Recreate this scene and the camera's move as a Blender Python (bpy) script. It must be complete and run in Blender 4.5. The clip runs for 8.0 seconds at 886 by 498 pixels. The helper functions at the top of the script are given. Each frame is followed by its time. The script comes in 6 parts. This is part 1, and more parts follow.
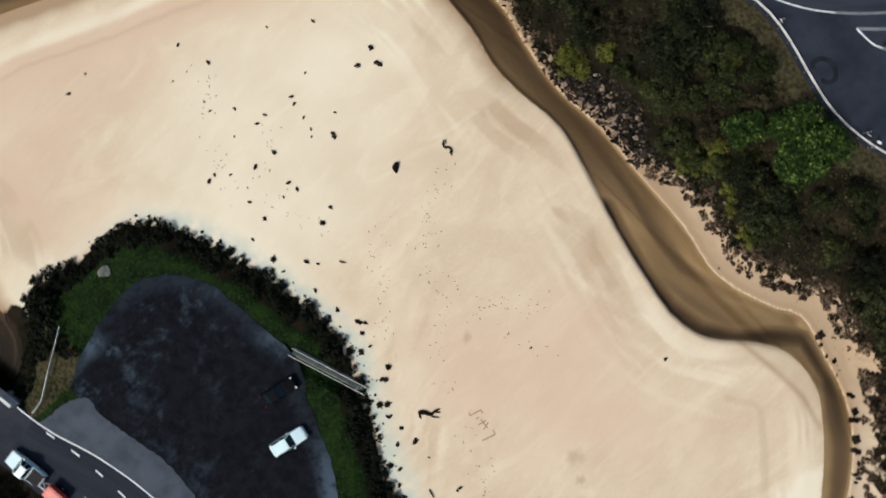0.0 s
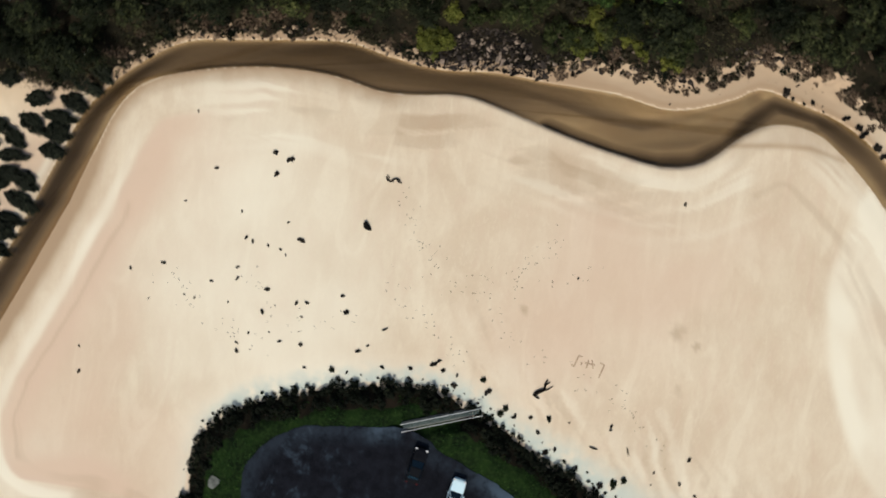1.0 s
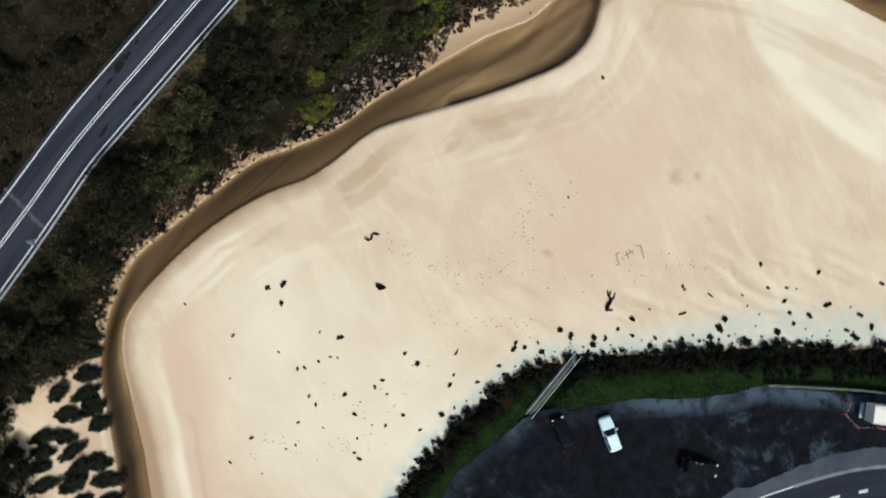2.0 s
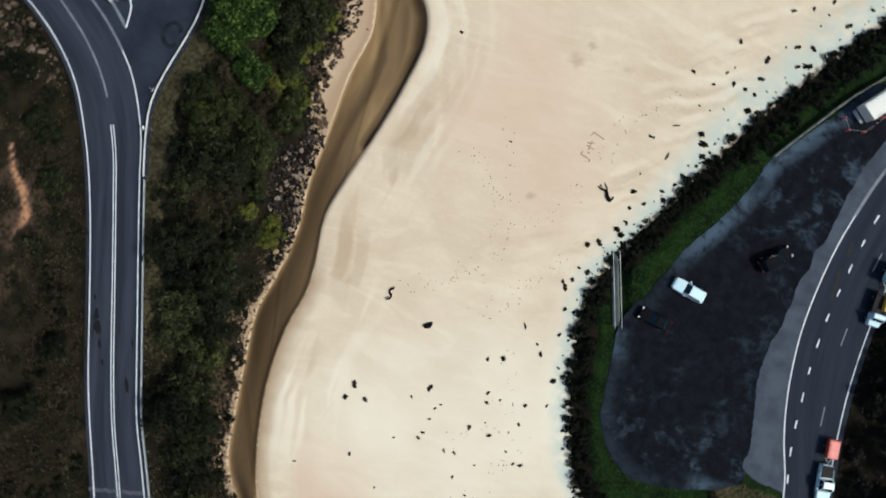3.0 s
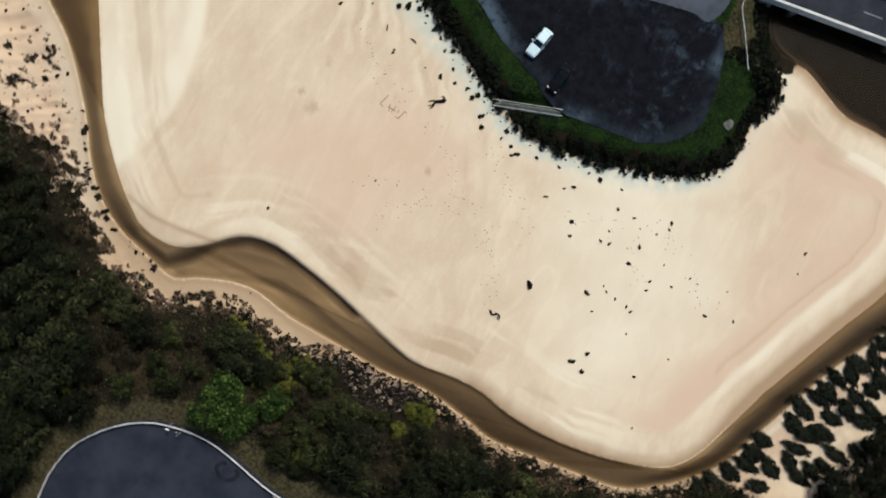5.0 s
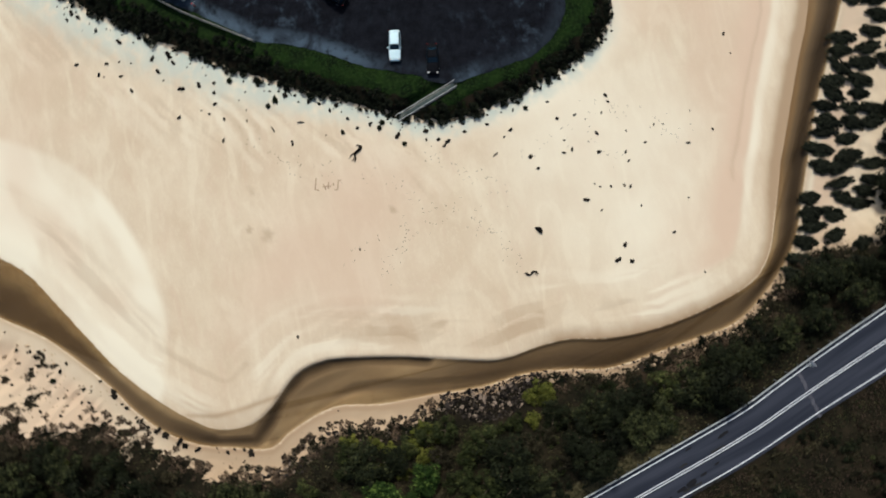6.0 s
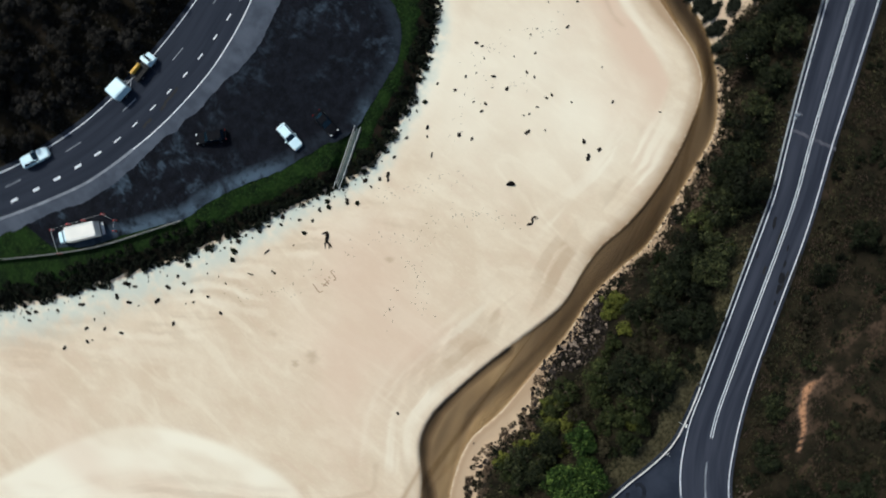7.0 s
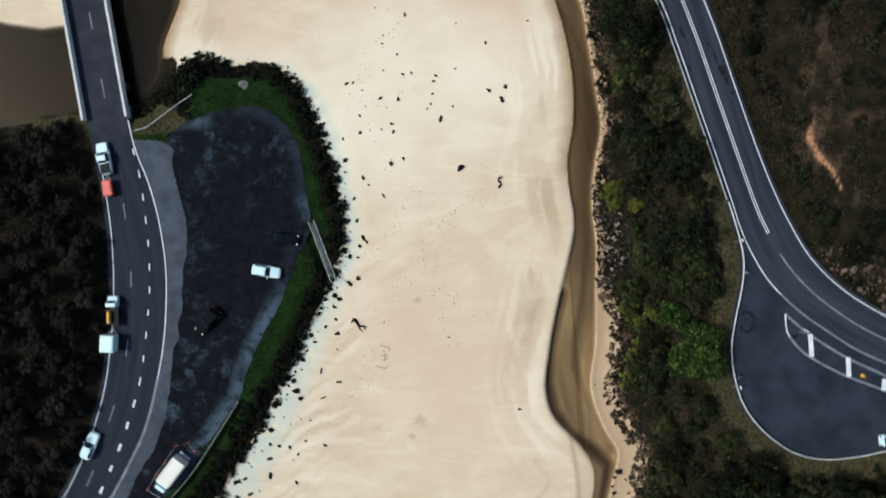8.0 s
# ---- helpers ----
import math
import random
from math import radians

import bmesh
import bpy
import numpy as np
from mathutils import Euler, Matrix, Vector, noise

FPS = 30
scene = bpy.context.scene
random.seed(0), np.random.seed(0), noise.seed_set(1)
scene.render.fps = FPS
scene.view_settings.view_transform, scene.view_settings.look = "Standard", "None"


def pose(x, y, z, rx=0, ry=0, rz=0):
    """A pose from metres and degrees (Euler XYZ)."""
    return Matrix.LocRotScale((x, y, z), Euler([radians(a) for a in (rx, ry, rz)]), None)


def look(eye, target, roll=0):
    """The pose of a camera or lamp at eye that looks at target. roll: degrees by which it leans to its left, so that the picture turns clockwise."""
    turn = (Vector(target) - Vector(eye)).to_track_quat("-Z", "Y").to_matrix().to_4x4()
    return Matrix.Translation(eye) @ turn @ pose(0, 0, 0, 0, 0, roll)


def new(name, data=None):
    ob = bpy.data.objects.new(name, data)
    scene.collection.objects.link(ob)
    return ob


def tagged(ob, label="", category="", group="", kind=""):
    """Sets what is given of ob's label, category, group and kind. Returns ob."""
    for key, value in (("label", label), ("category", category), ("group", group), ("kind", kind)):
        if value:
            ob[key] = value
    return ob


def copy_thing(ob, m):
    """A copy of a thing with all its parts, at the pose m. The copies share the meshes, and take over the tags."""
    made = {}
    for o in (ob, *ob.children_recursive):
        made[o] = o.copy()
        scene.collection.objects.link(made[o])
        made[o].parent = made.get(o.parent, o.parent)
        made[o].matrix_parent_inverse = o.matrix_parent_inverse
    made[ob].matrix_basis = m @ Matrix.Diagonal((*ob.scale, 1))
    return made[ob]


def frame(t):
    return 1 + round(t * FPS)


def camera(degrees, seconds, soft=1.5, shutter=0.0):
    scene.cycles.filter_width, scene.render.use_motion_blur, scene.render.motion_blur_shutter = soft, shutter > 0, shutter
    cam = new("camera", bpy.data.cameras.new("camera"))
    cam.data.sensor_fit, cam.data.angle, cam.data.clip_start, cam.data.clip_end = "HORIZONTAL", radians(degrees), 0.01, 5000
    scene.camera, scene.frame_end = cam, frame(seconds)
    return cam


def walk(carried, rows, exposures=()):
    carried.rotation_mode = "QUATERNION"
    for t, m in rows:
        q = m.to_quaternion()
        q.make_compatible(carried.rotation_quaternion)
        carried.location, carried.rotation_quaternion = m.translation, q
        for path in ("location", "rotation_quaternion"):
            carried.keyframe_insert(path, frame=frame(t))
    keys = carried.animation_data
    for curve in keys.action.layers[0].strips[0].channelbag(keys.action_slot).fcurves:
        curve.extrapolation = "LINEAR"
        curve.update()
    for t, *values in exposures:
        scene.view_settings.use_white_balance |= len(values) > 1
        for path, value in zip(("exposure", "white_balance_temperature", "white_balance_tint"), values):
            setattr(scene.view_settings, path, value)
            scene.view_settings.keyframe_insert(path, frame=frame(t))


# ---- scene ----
# ---- camera and walk ----
cam = camera(72.6, 8.0, soft=1.8, shutter=0.2)
PATH = [
    (0, 4.606, 0.490, 76.786, 0.354, 0.128, 138.040),
    (0.5, 4.386, -0.219, 78.105, 0.385, 0.234, 119.314),
    (1, 4.032, -0.363, 79.676, 0.569, 0.626, 98.735),
    (1.2, 3.815, -0.436, 80.081, 0.563, 0.715, 91.002),
    (2.3, 2.081, -1.222, 84.090, 0.225, 0.471, 47.475),
    (2.5, 1.728, -1.228, 84.467, 0.224, 0.403, 39.638),
    (3, 0.668, -0.733, 85.951, 0.041, 0.193, 19.057),
    (3.5, -0.096, 0.262, 87.501, -0.165, -0.008, -0.108),
    (4, -0.156, 1.301, 89.205, -0.182, 0.005, -20.927),
    (4.2, -0.053, 1.639, 89.686, -0.170, 0.014, -29.099),
    (5.3, 0.641, 3.112, 93.995, 0.005, 0.003, -72.614),
    (5.5, 0.878, 3.344, 94.371, 0.075, 0.062, -80.297),
    (6, 1.617, 3.626, 95.999, 0.168, 0.175, -101.435),
    (6.5, 2.447, 3.821, 97.454, 0.172, 0.203, -120.372),
    (7, 3.216, 3.512, 99.130, 0.213, 0.327, -141.244),
    (7.3, 3.635, 3.115, 99.951, 0.181, 0.282, -152.305),
    (7.5, 3.952, 2.652, 100.364, -0.022, 0.371, -160.524),
    (8, 4.833, 0.947, 101.882, -0.532, 0.176, -181.206),
]
walk(cam, [(t, pose(*p)) for t, *p in PATH],
     [(0.0, -0.06, 6750, 8), (1.2, -0.04, 6750, 8), (2.5, 0.0, 6350, 5), (3.5, 0.0, 6250, 5), (4.2, -0.02, 6450, 7),
      (5.3, -0.06, 6800, 8), (6.0, -0.03, 6650, 7), (6.5, 0.0, 6450, 6), (7.0, 0.0, 6250, 5), (8.0, 0.0, 6250, 5)])


# ---- world, sun, exposure ----
SUN_HEIGHT, SUN_SIDE = 48, 92
world = bpy.data.worlds.new("sky")
scene.world = world
world.use_nodes = True
wn = world.node_tree.nodes
sky = wn.new("ShaderNodeTexSky")
sky.sky_type, sky.sun_disc = "NISHITA", False
sky.sun_elevation, sky.sun_rotation = radians(SUN_HEIGHT), radians(SUN_SIDE)
sky.air_density, sky.dust_density, sky.ozone_density = 1.0, 3.0, 1.0
world.node_tree.links.new(sky.outputs[0], wn["Background"].inputs[0])
wn["Background"].inputs[1].default_value = 0.10
sun = new("sun", bpy.data.lights.new("sun", "SUN"))
sun.data.energy, sun.data.angle, sun.data.color = 2.9, radians(9), (1.0, 0.96, 0.90)
away = Vector((math.sin(radians(SUN_SIDE)) * math.cos(radians(SUN_HEIGHT)),
               math.cos(radians(SUN_SIDE)) * math.cos(radians(SUN_HEIGHT)), math.sin(radians(SUN_HEIGHT))))
sun.matrix_world = look(away * 200, (0, 0, 0))
scene.view_settings.exposure = 0.0


# ---- small tools ----
def spline(pts, step=1.0):
    """A smooth line through the points, resampled about every step metres."""
    p = [Vector((*q[:2], 0)) for q in pts]
    p = [2 * p[0] - p[1]] + p + [2 * p[-1] - p[-2]]
    out = []
    for a, b, c, d in zip(p, p[1:], p[2:], p[3:]):
        n = max(1, round((c - b).length / step))
        for i in range(n):
            u = i / n
            q = 0.5 * (2 * b + (c - a) * u + (2 * a - 5 * b + 4 * c - d) * u * u + (3 * b - a - 3 * c + d) * u ** 3)
            out.append((q.x, q.y))
    out.append((p[-2].x, p[-2].y))
    return out


def line_dist(px, py, line):
    best = np.full(px.shape, 1e12)
    for (ax, ay), (bx, by) in zip(line, line[1:]):
        ux, uy = bx - ax, by - ay
        u = np.clip(((px - ax) * ux + (py - ay) * uy) / (ux * ux + uy * uy + 1e-9), 0, 1)
        best = np.minimum(best, (px - ax - u * ux) ** 2 + (py - ay - u * uy) ** 2)
    return np.sqrt(best)


def within(px, py, ring):
    odd = np.zeros(px.shape, bool)
    for (ax, ay), (bx, by) in zip(ring, ring[1:] + ring[:1]):
        if ay != by:
            odd ^= ((ay > py) != (by > py)) & (px < (bx - ax) * (py - ay) / (by - ay) + ax)
    return odd


def ease(a, b, v):
    u = np.clip((v - a) / (b - a), 0, 1)
    return u * u * (3 - 2 * u)


LATTICE = np.random.RandomState(7).rand(256, 256)


def grain(x, y, size, octaves=3):
    """Smooth noise from 0 to 1 on the plan, size in metres."""
    total, weight, amp = 0, 0, 1.0
    for k in range(octaves):
        u, v = x / size * 2 ** k + 17.3 * k, y / size * 2 ** k + 5.1 * k
        i, j = np.floor(u).astype(int), np.floor(v).astype(int)
        f, g = u - i, v - j
        f, g = f * f * (3 - 2 * f), g * g * (3 - 2 * g)
        a, b = LATTICE[i % 256, j % 256], LATTICE[(i + 1) % 256, j % 256]
        c, d = LATTICE[i % 256, (j + 1) % 256], LATTICE[(i + 1) % 256, (j + 1) % 256]
        total = total + amp * ((a * (1 - f) + b * f) * (1 - g) + (c * (1 - f) + d * f) * g)
        weight, amp = weight + amp, amp * 0.5
    return total / weight


def part(name, bm, material=None, parent=None, label=""):
    """Links a bmesh (or a finished mesh) as one object, under parent where given."""
    if isinstance(bm, bmesh.types.BMesh):
        me = bpy.data.meshes.new(name)
        bm.to_mesh(me)
        bm.free()
    else:
        me = bm
    if material is not None and not me.materials:
        me.materials.append(material)
    ob = new(name, me)
    ob.parent = parent
    if label:
        ob["label"] = label
    return ob


def thing(name, m, label, category, group="", kind=""):
    ob = new(name)
    ob.empty_display_size = 0.3
    ob.matrix_basis = m
    return tagged(ob, label, category, group, kind)


def box(bm, x0, x1, y0, y1, z0, z1, bevel=0.0, m=None):
    r = bmesh.ops.create_cube(bm, size=1)
    vs = r["verts"]
    for v in vs:
        v.co = Vector((x0 + (v.co.x + 0.5) * (x1 - x0), y0 + (v.co.y + 0.5) * (y1 - y0), z0 + (v.co.z + 0.5) * (z1 - z0)))
    if m is not None:
        bmesh.ops.transform(bm, matrix=m, verts=vs)
    if bevel:
        bmesh.ops.bevel(bm, geom=list({e for v in vs for e in v.link_edges}), offset=bevel, segments=1, affect="EDGES")
    return bm


def rod(bm, a, b, r, n=6, r2=None):
    """A round bar from a to b."""
    a, b = Vector(a), Vector(b)
    m = Matrix.Translation((a + b) / 2) @ (b - a).to_track_quat("Z", "Y").to_matrix().to_4x4()
    bmesh.ops.create_cone(bm, cap_ends=True, segments=n, radius1=r, radius2=r if r2 is None else r2,
                          depth=(b - a).length, matrix=m)
    return bm


def slab(ring, z, depth, name="slab"):
    """A flat sheet with this outline, its top at z."""
    n = len(ring)
    verts = [(x, y, z) for x, y in ring] + [(x, y, z - depth) for x, y in ring]
    area = sum(a[0] * b[1] - b[0] * a[1] for a, b in zip(ring, ring[1:] + ring[:1]))
    order = list(range(n)) if area > 0 else list(range(n))[::-1]
    faces = [order, [i + n for i in order[::-1]]]
    for a, b in zip(order, order[1:] + order[:1]):
        faces.append([a, a + n, b + n, b])
    me = bpy.data.meshes.new(name)
    me.from_pydata(verts, [], faces)
    return me


def side_line(line, off):
    """The line moved sideways (positive: to its left)."""
    out = []
    for i, p in enumerate(line):
        a, b = line[max(0, i - 1)], line[min(len(line) - 1, i + 1)]
        dx, dy = b[0] - a[0], b[1] - a[1]
        n = math.hypot(dx, dy) or 1
        out.append((p[0] - dy / n * off, p[1] + dx / n * off))
    return out


def loft(a, b, z, depth, n=160):
    """A flat strip between two ways, cut into cross pieces."""
    la, lb = length_of(a), length_of(b)
    pa, pb = [at_along(a, la * k / n)[:2] for k in range(n + 1)], [at_along(b, lb * k / n)[:2] for k in range(n + 1)]
    bm = bmesh.new()
    top = [(bm.verts.new((*p, z)), bm.verts.new((*q, z))) for p, q in zip(pa, pb)]
    low = [(bm.verts.new((*p, z - depth)), bm.verts.new((*q, z - depth))) for p, q in zip(pa, pb)]
    for (p, q), (r, s), (p2, q2), (r2, s2) in zip(top, top[1:], low, low[1:]):
        bm.faces.new((p, q, s, r))
        bm.faces.new((p, r, r2, p2))
        bm.faces.new((q, q2, s2, s))
    for (p, q), (p2, q2) in ((top[0], low[0]), (top[-1], low[-1])):
        bm.faces.new((p, p2, q2, q))
    bmesh.ops.recalc_face_normals(bm, faces=bm.faces)
    if bm.faces[0].normal.z < 0:
        bmesh.ops.reverse_faces(bm, faces=bm.faces)
    # across and along, in metres
    spot = {}
    for rows in (top, low):
        for k, (p, q) in enumerate(rows):
            spot[p], spot[q] = (0.0, la * k / n), ((p.co - q.co).length, la * k / n)
    way = bm.loops.layers.uv.new("way")
    for f in bm.faces:
        for c in f.loops:
            c[way].uv = spot[c.vert]
    return bm


def stripe(line, width, z):
    """A painted line along a way."""
    a, b = side_line(line, width / 2), side_line(line, -width / 2)
    return slab(a + b[::-1], z, 0.012, "stripe")


def cut(line, start, length):
    """The piece of a way that begins start metres along it."""
    out, at = [], 0.0
    for a, b in zip(line, line[1:]):
        d = math.hypot(b[0] - a[0], b[1] - a[1])
        for u in np.linspace(0, 1, 5)[:-1]:
            if start <= at + u * d <= start + length:
                out.append((a[0] + u * (b[0] - a[0]), a[1] + u * (b[1] - a[1])))
        at += d
    return out


def length_of(line):
    return sum(math.hypot(b[0] - a[0], b[1] - a[1]) for a, b in zip(line, line[1:]))


def at_along(line, s):
    """Place and heading s metres along a way."""
    for a, b in zip(line, line[1:]):
        d = math.hypot(b[0] - a[0], b[1] - a[1])
        if s <= d and d > 0:
            return a[0] + (b[0] - a[0]) * s / d, a[1] + (b[1] - a[1]) * s / d, math.degrees(math.atan2(b[1] - a[1], b[0] - a[0]))
        s -= d
    a, b = line[-2], line[-1]
    return b[0], b[1], math.degrees(math.atan2(b[1] - a[1], b[0] - a[0]))


# ---- materials ----
def shader(name, rough=0.8, metal=0.0, spec=0.3):
    mat = bpy.data.materials.new(name)
    mat.use_nodes = True
    nt = mat.node_tree
    b = nt.nodes["Principled BSDF"]
    b.inputs["Roughness"].default_value = rough
    b.inputs["Metallic"].default_value = metal
    b.inputs["Specular IOR Level"].default_value = spec
    return mat, nt, b


def noise_node(nt, size, detail=4.0, rough=0.55, stretch=None):
    co = nt.nodes.new("ShaderNodeTexCoord")
    n = nt.nodes.new("ShaderNodeTexNoise")
    n.inputs["Scale"].default_value = 1.0 / size
    n.inputs["Detail"].default_value = detail
    n.inputs["Roughness"].default_value = rough
    src = co.outputs["Object"]
    if stretch == "way":
        uv, mp = nt.nodes.new("ShaderNodeUVMap"), nt.nodes.new("ShaderNodeMapping")
        uv.uv_map = "way"
        mp.inputs["Scale"].default_value = (1, 0.06, 1)
        nt.links.new(uv.outputs[0], mp.inputs[0])
        src = mp.outputs[0]
    elif stretch:
        mp = nt.nodes.new("ShaderNodeMapping")
        mp.inputs["Rotation"].default_value = (0, 0, radians(stretch[0]))
        mp.inputs["Scale"].default_value = (1, stretch[1], 1)
        nt.links.new(src, mp.inputs[0])
        src = mp.outputs[0]
    nt.links.new(src, n.inputs["Vector"])
    return n.outputs["Fac"]


def math_node(nt, op, a, b=None, clamp=False):
    n = nt.nodes.new("ShaderNodeMath")
    n.operation, n.use_clamp = op, clamp
    for i, v in enumerate((a, b)):
        if v is None:
            continue
        if isinstance(v, (int, float)):
            n.inputs[i].default_value = v
        else:
            nt.links.new(v, n.inputs[i])
    return n.outputs[0]


def span(nt, v, a, b):
    n = nt.nodes.new("ShaderNodeMapRange")
    n.interpolation_type = "SMOOTHSTEP"
    n.inputs["From Min"].default_value, n.inputs["From Max"].default_value = a, b
    nt.links.new(v, n.inputs["Value"])
    return n.outputs["Result"]


def blend(nt, fac, a, b):
    n = nt.nodes.new("ShaderNodeMix")
    n.data_type = "RGBA"
    for sock, v in ((n.inputs["Factor"], fac), (n.inputs["A"], a), (n.inputs["B"], b)):
        if isinstance(v, (int, float)):
            sock.default_value = v
        elif isinstance(v, tuple):
            sock.default_value = (*v, 1)
        else:
            nt.links.new(v, sock)
    return n.outputs["Result"]


def bump(nt, b, height, strength, distance):
    n = nt.nodes.new("ShaderNodeBump")
    n.inputs["Strength"].default_value, n.inputs["Distance"].default_value = strength, distance
    nt.links.new(height, n.inputs["Height"])
    nt.links.new(n.outputs[0], b.inputs["Normal"])


def worn(name, dark, light, coarse=2.0, fine=0.1, rough=0.8, metal=0.0, spec=0.3, lift=0.3, stretch=None, each=0.0):
    """A surface that varies between two colours at two scales, with a fine relief."""
    mat, nt, b = shader(name, rough, metal, spec)
    big, small = noise_node(nt, coarse, 3, 0.6, stretch), noise_node(nt, fine, 3)
    f = math_node(nt, "ADD", math_node(nt, "MULTIPLY", span(nt, big, 0.3, 0.7), 0.65), math_node(nt, "MULTIPLY", small, 0.35))
    if each:
        info = nt.nodes.new("ShaderNodeObjectInfo")
        f = math_node(nt, "ADD", f, math_node(nt, "MULTIPLY", math_node(nt, "SUBTRACT", info.outputs["Random"], 0.5), each), True)
    nt.links.new(blend(nt, f, dark, light), b.inputs["Base Color"])
    bump(nt, b, small, lift, fine * 0.3)
    return mat


def leafy(name, dark, mid, bright, each=0.5):
    """Leaves: the tone differs from plant to plant, from bough to bough and from leaf to leaf."""
    mat, nt, b = shader(name, 0.75, 0, 0.08)
    info, geo = nt.nodes.new("ShaderNodeObjectInfo"), nt.nodes.new("ShaderNodeNewGeometry")
    own = geo.outputs["Random Per Island"]
    attr = nt.nodes.new("ShaderNodeAttribute")
    attr.attribute_name = "plant"
    whole = math_node(nt, "FRACT", math_node(nt, "ADD", info.outputs["Random"], attr.outputs["Fac"]))
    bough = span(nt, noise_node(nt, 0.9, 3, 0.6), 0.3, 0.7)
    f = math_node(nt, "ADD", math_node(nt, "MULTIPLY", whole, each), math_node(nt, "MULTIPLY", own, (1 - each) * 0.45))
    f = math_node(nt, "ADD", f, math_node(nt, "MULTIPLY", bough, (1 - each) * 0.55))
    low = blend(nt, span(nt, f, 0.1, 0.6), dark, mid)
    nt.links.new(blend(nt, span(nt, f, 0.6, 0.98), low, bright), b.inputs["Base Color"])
    return mat


def ground_material():
    """Sand, creek bed, soil and grass, laid out by the sheet's own region values."""
    mat, nt, b = shader("ground_sand_and_soil", 0.95, 0, 0.06)
    za, ta = nt.nodes.new("ShaderNodeAttribute"), nt.nodes.new("ShaderNodeAttribute")
    za.attribute_name, ta.attribute_name = "zone", "tone"
    zs, ts = nt.nodes.new("ShaderNodeSeparateColor"), nt.nodes.new("ShaderNodeSeparateColor")
    nt.links.new(za.outputs["Color"], zs.inputs[0])
    nt.links.new(ta.outputs["Color"], ts.inputs[0])
    n8, n2, n05, n01 = noise_node(nt, 9, 3, 0.5), noise_node(nt, 2.2, 5, 0.6), noise_node(nt, 0.45, 4), noise_node(nt, 0.09, 3)
    drift = noise_node(nt, 5.0, 3, 0.5, (30, 2.6))
    drift.node.inputs["Distortion"].default_value = 0.5
    # sand: warm tan to pale, with wind-drawn streaks
    sand = blend(nt, span(nt, n8, 0.2, 0.8), (0.61, 0.49, 0.352), (0.715, 0.615, 0.462))
    sand = blend(nt, math_node(nt, "MULTIPLY", span(nt, drift, 0.4, 0.8), 0.28), sand, (0.795, 0.72, 0.56))
    wrinkle = noise_node(nt, 1.1, 4, 0.62, (-20, 2.4))
    wrinkle.node.inputs["Distortion"].default_value = 1.0
    patch = noise_node(nt, 22, 2, 0.5)
    sand = blend(nt, math_node(nt, "MULTIPLY", span(nt, n2, 0.48, 0.75), 0.14), sand, (0.60, 0.475, 0.345))
    sand = blend(nt, math_node(nt, "MULTIPLY", math_node(nt, "MULTIPLY", span(nt, wrinkle, 0.52, 0.68), span(nt, patch, 0.35, 0.65)), 0.16), sand, (0.55, 0.425, 0.305))
    sand = blend(nt, math_node(nt, "MULTIPLY", math_node(nt, "MULTIPLY", span(nt, wrinkle, 0.48, 0.34), span(nt, patch, 0.65, 0.4)), 0.16), sand, (0.82, 0.755, 0.60))
    swash = noise_node(nt, 13.0, 4, 0.5, (-28, 2.8))
    swash.node.inputs["Distortion"].default_value = 1.6
    sand = blend(nt, math_node(nt, "MULTIPLY", span(nt, swash, 0.5, 0.66), 0.34), sand, (0.79, 0.715, 0.555))
    sand = blend(nt, math_node(nt, "MULTIPLY", span(nt, swash, 0.46, 0.32), 0.30), sand, (0.625, 0.475, 0.35))
    sand = blend(nt, math_node(nt, "MULTIPLY", span(nt, n05, 0.4, 0.8), 0.10), sand, (0.5, 0.37, 0.25))
    sand = blend(nt, ts.outputs[0], sand, (0.82, 0.765, 0.615))
    sand = blend(nt, ts.outputs[1], sand, (0.66, 0.50, 0.375))
    sand = blend(nt, ts.outputs[2], sand, (0.41, 0.295, 0.19))
    sand = blend(nt, math_node(nt, "MULTIPLY", ta.outputs["Alpha"], span(nt, n2, 0.2, 0.6)), sand, (0.48, 0.565, 0.515))
    # creek bed: silt darkens with depth, which also carries the cut bank's shade
    bed = blend(nt, span(nt, zs.outputs[2], 0.0, 0.45), sand, (0.285, 0.235, 0.185))
    bed = blend(nt, span(nt, zs.outputs[2], 0.35, 1.0), bed, (0.082, 0.067, 0.055))
    bed = blend(nt, span(nt, zs.outputs[2], 1.0, 1.5), bed, (0.022, 0.018, 0.016))
    wobble = math_node(nt, "MULTIPLY", math_node(nt, "SUBTRACT", n2, 0.5), 0.5)
    wobble = math_node(nt, "ADD", wobble, math_node(nt, "MULTIPLY", math_node(nt, "SUBTRACT", n05, 0.5), 0.5))
    soil = blend(nt, span(nt, n2, 0.35, 0.7), (0.006, 0.0055, 0.004), (0.021, 0.016, 0.0105))
    soil = blend(nt, span(nt, n8, 0.58, 0.76), soil, (0.06, 0.040, 0.027))
    soil = blend(nt, math_node(nt, "MULTIPLY", span(nt, n01, 0.45, 0.7), 0.5), soil, (0.018, 0.02, 0.009))
    grass = blend(nt, span(nt, n2, 0.3, 0.7), (0.0035, 0.008, 0.0035), (0.011, 0.027, 0.006))
    grass = blend(nt, math_node(nt, "MULTIPLY", span(nt, n05, 0.45, 0.7), 0.6), grass, (0.024, 0.046, 0.012))
    edge = lambda v: span(nt, math_node(nt, "ADD", v, wobble), 0.4, 0.6)
    col = blend(nt, edge(zs.outputs[0]), bed, soil)
    col = blend(nt, edge(zs.outputs[1]), col, grass)
    ca = nt.nodes.new("ShaderNodeAttribute")
    ca.attribute_name = "scar"
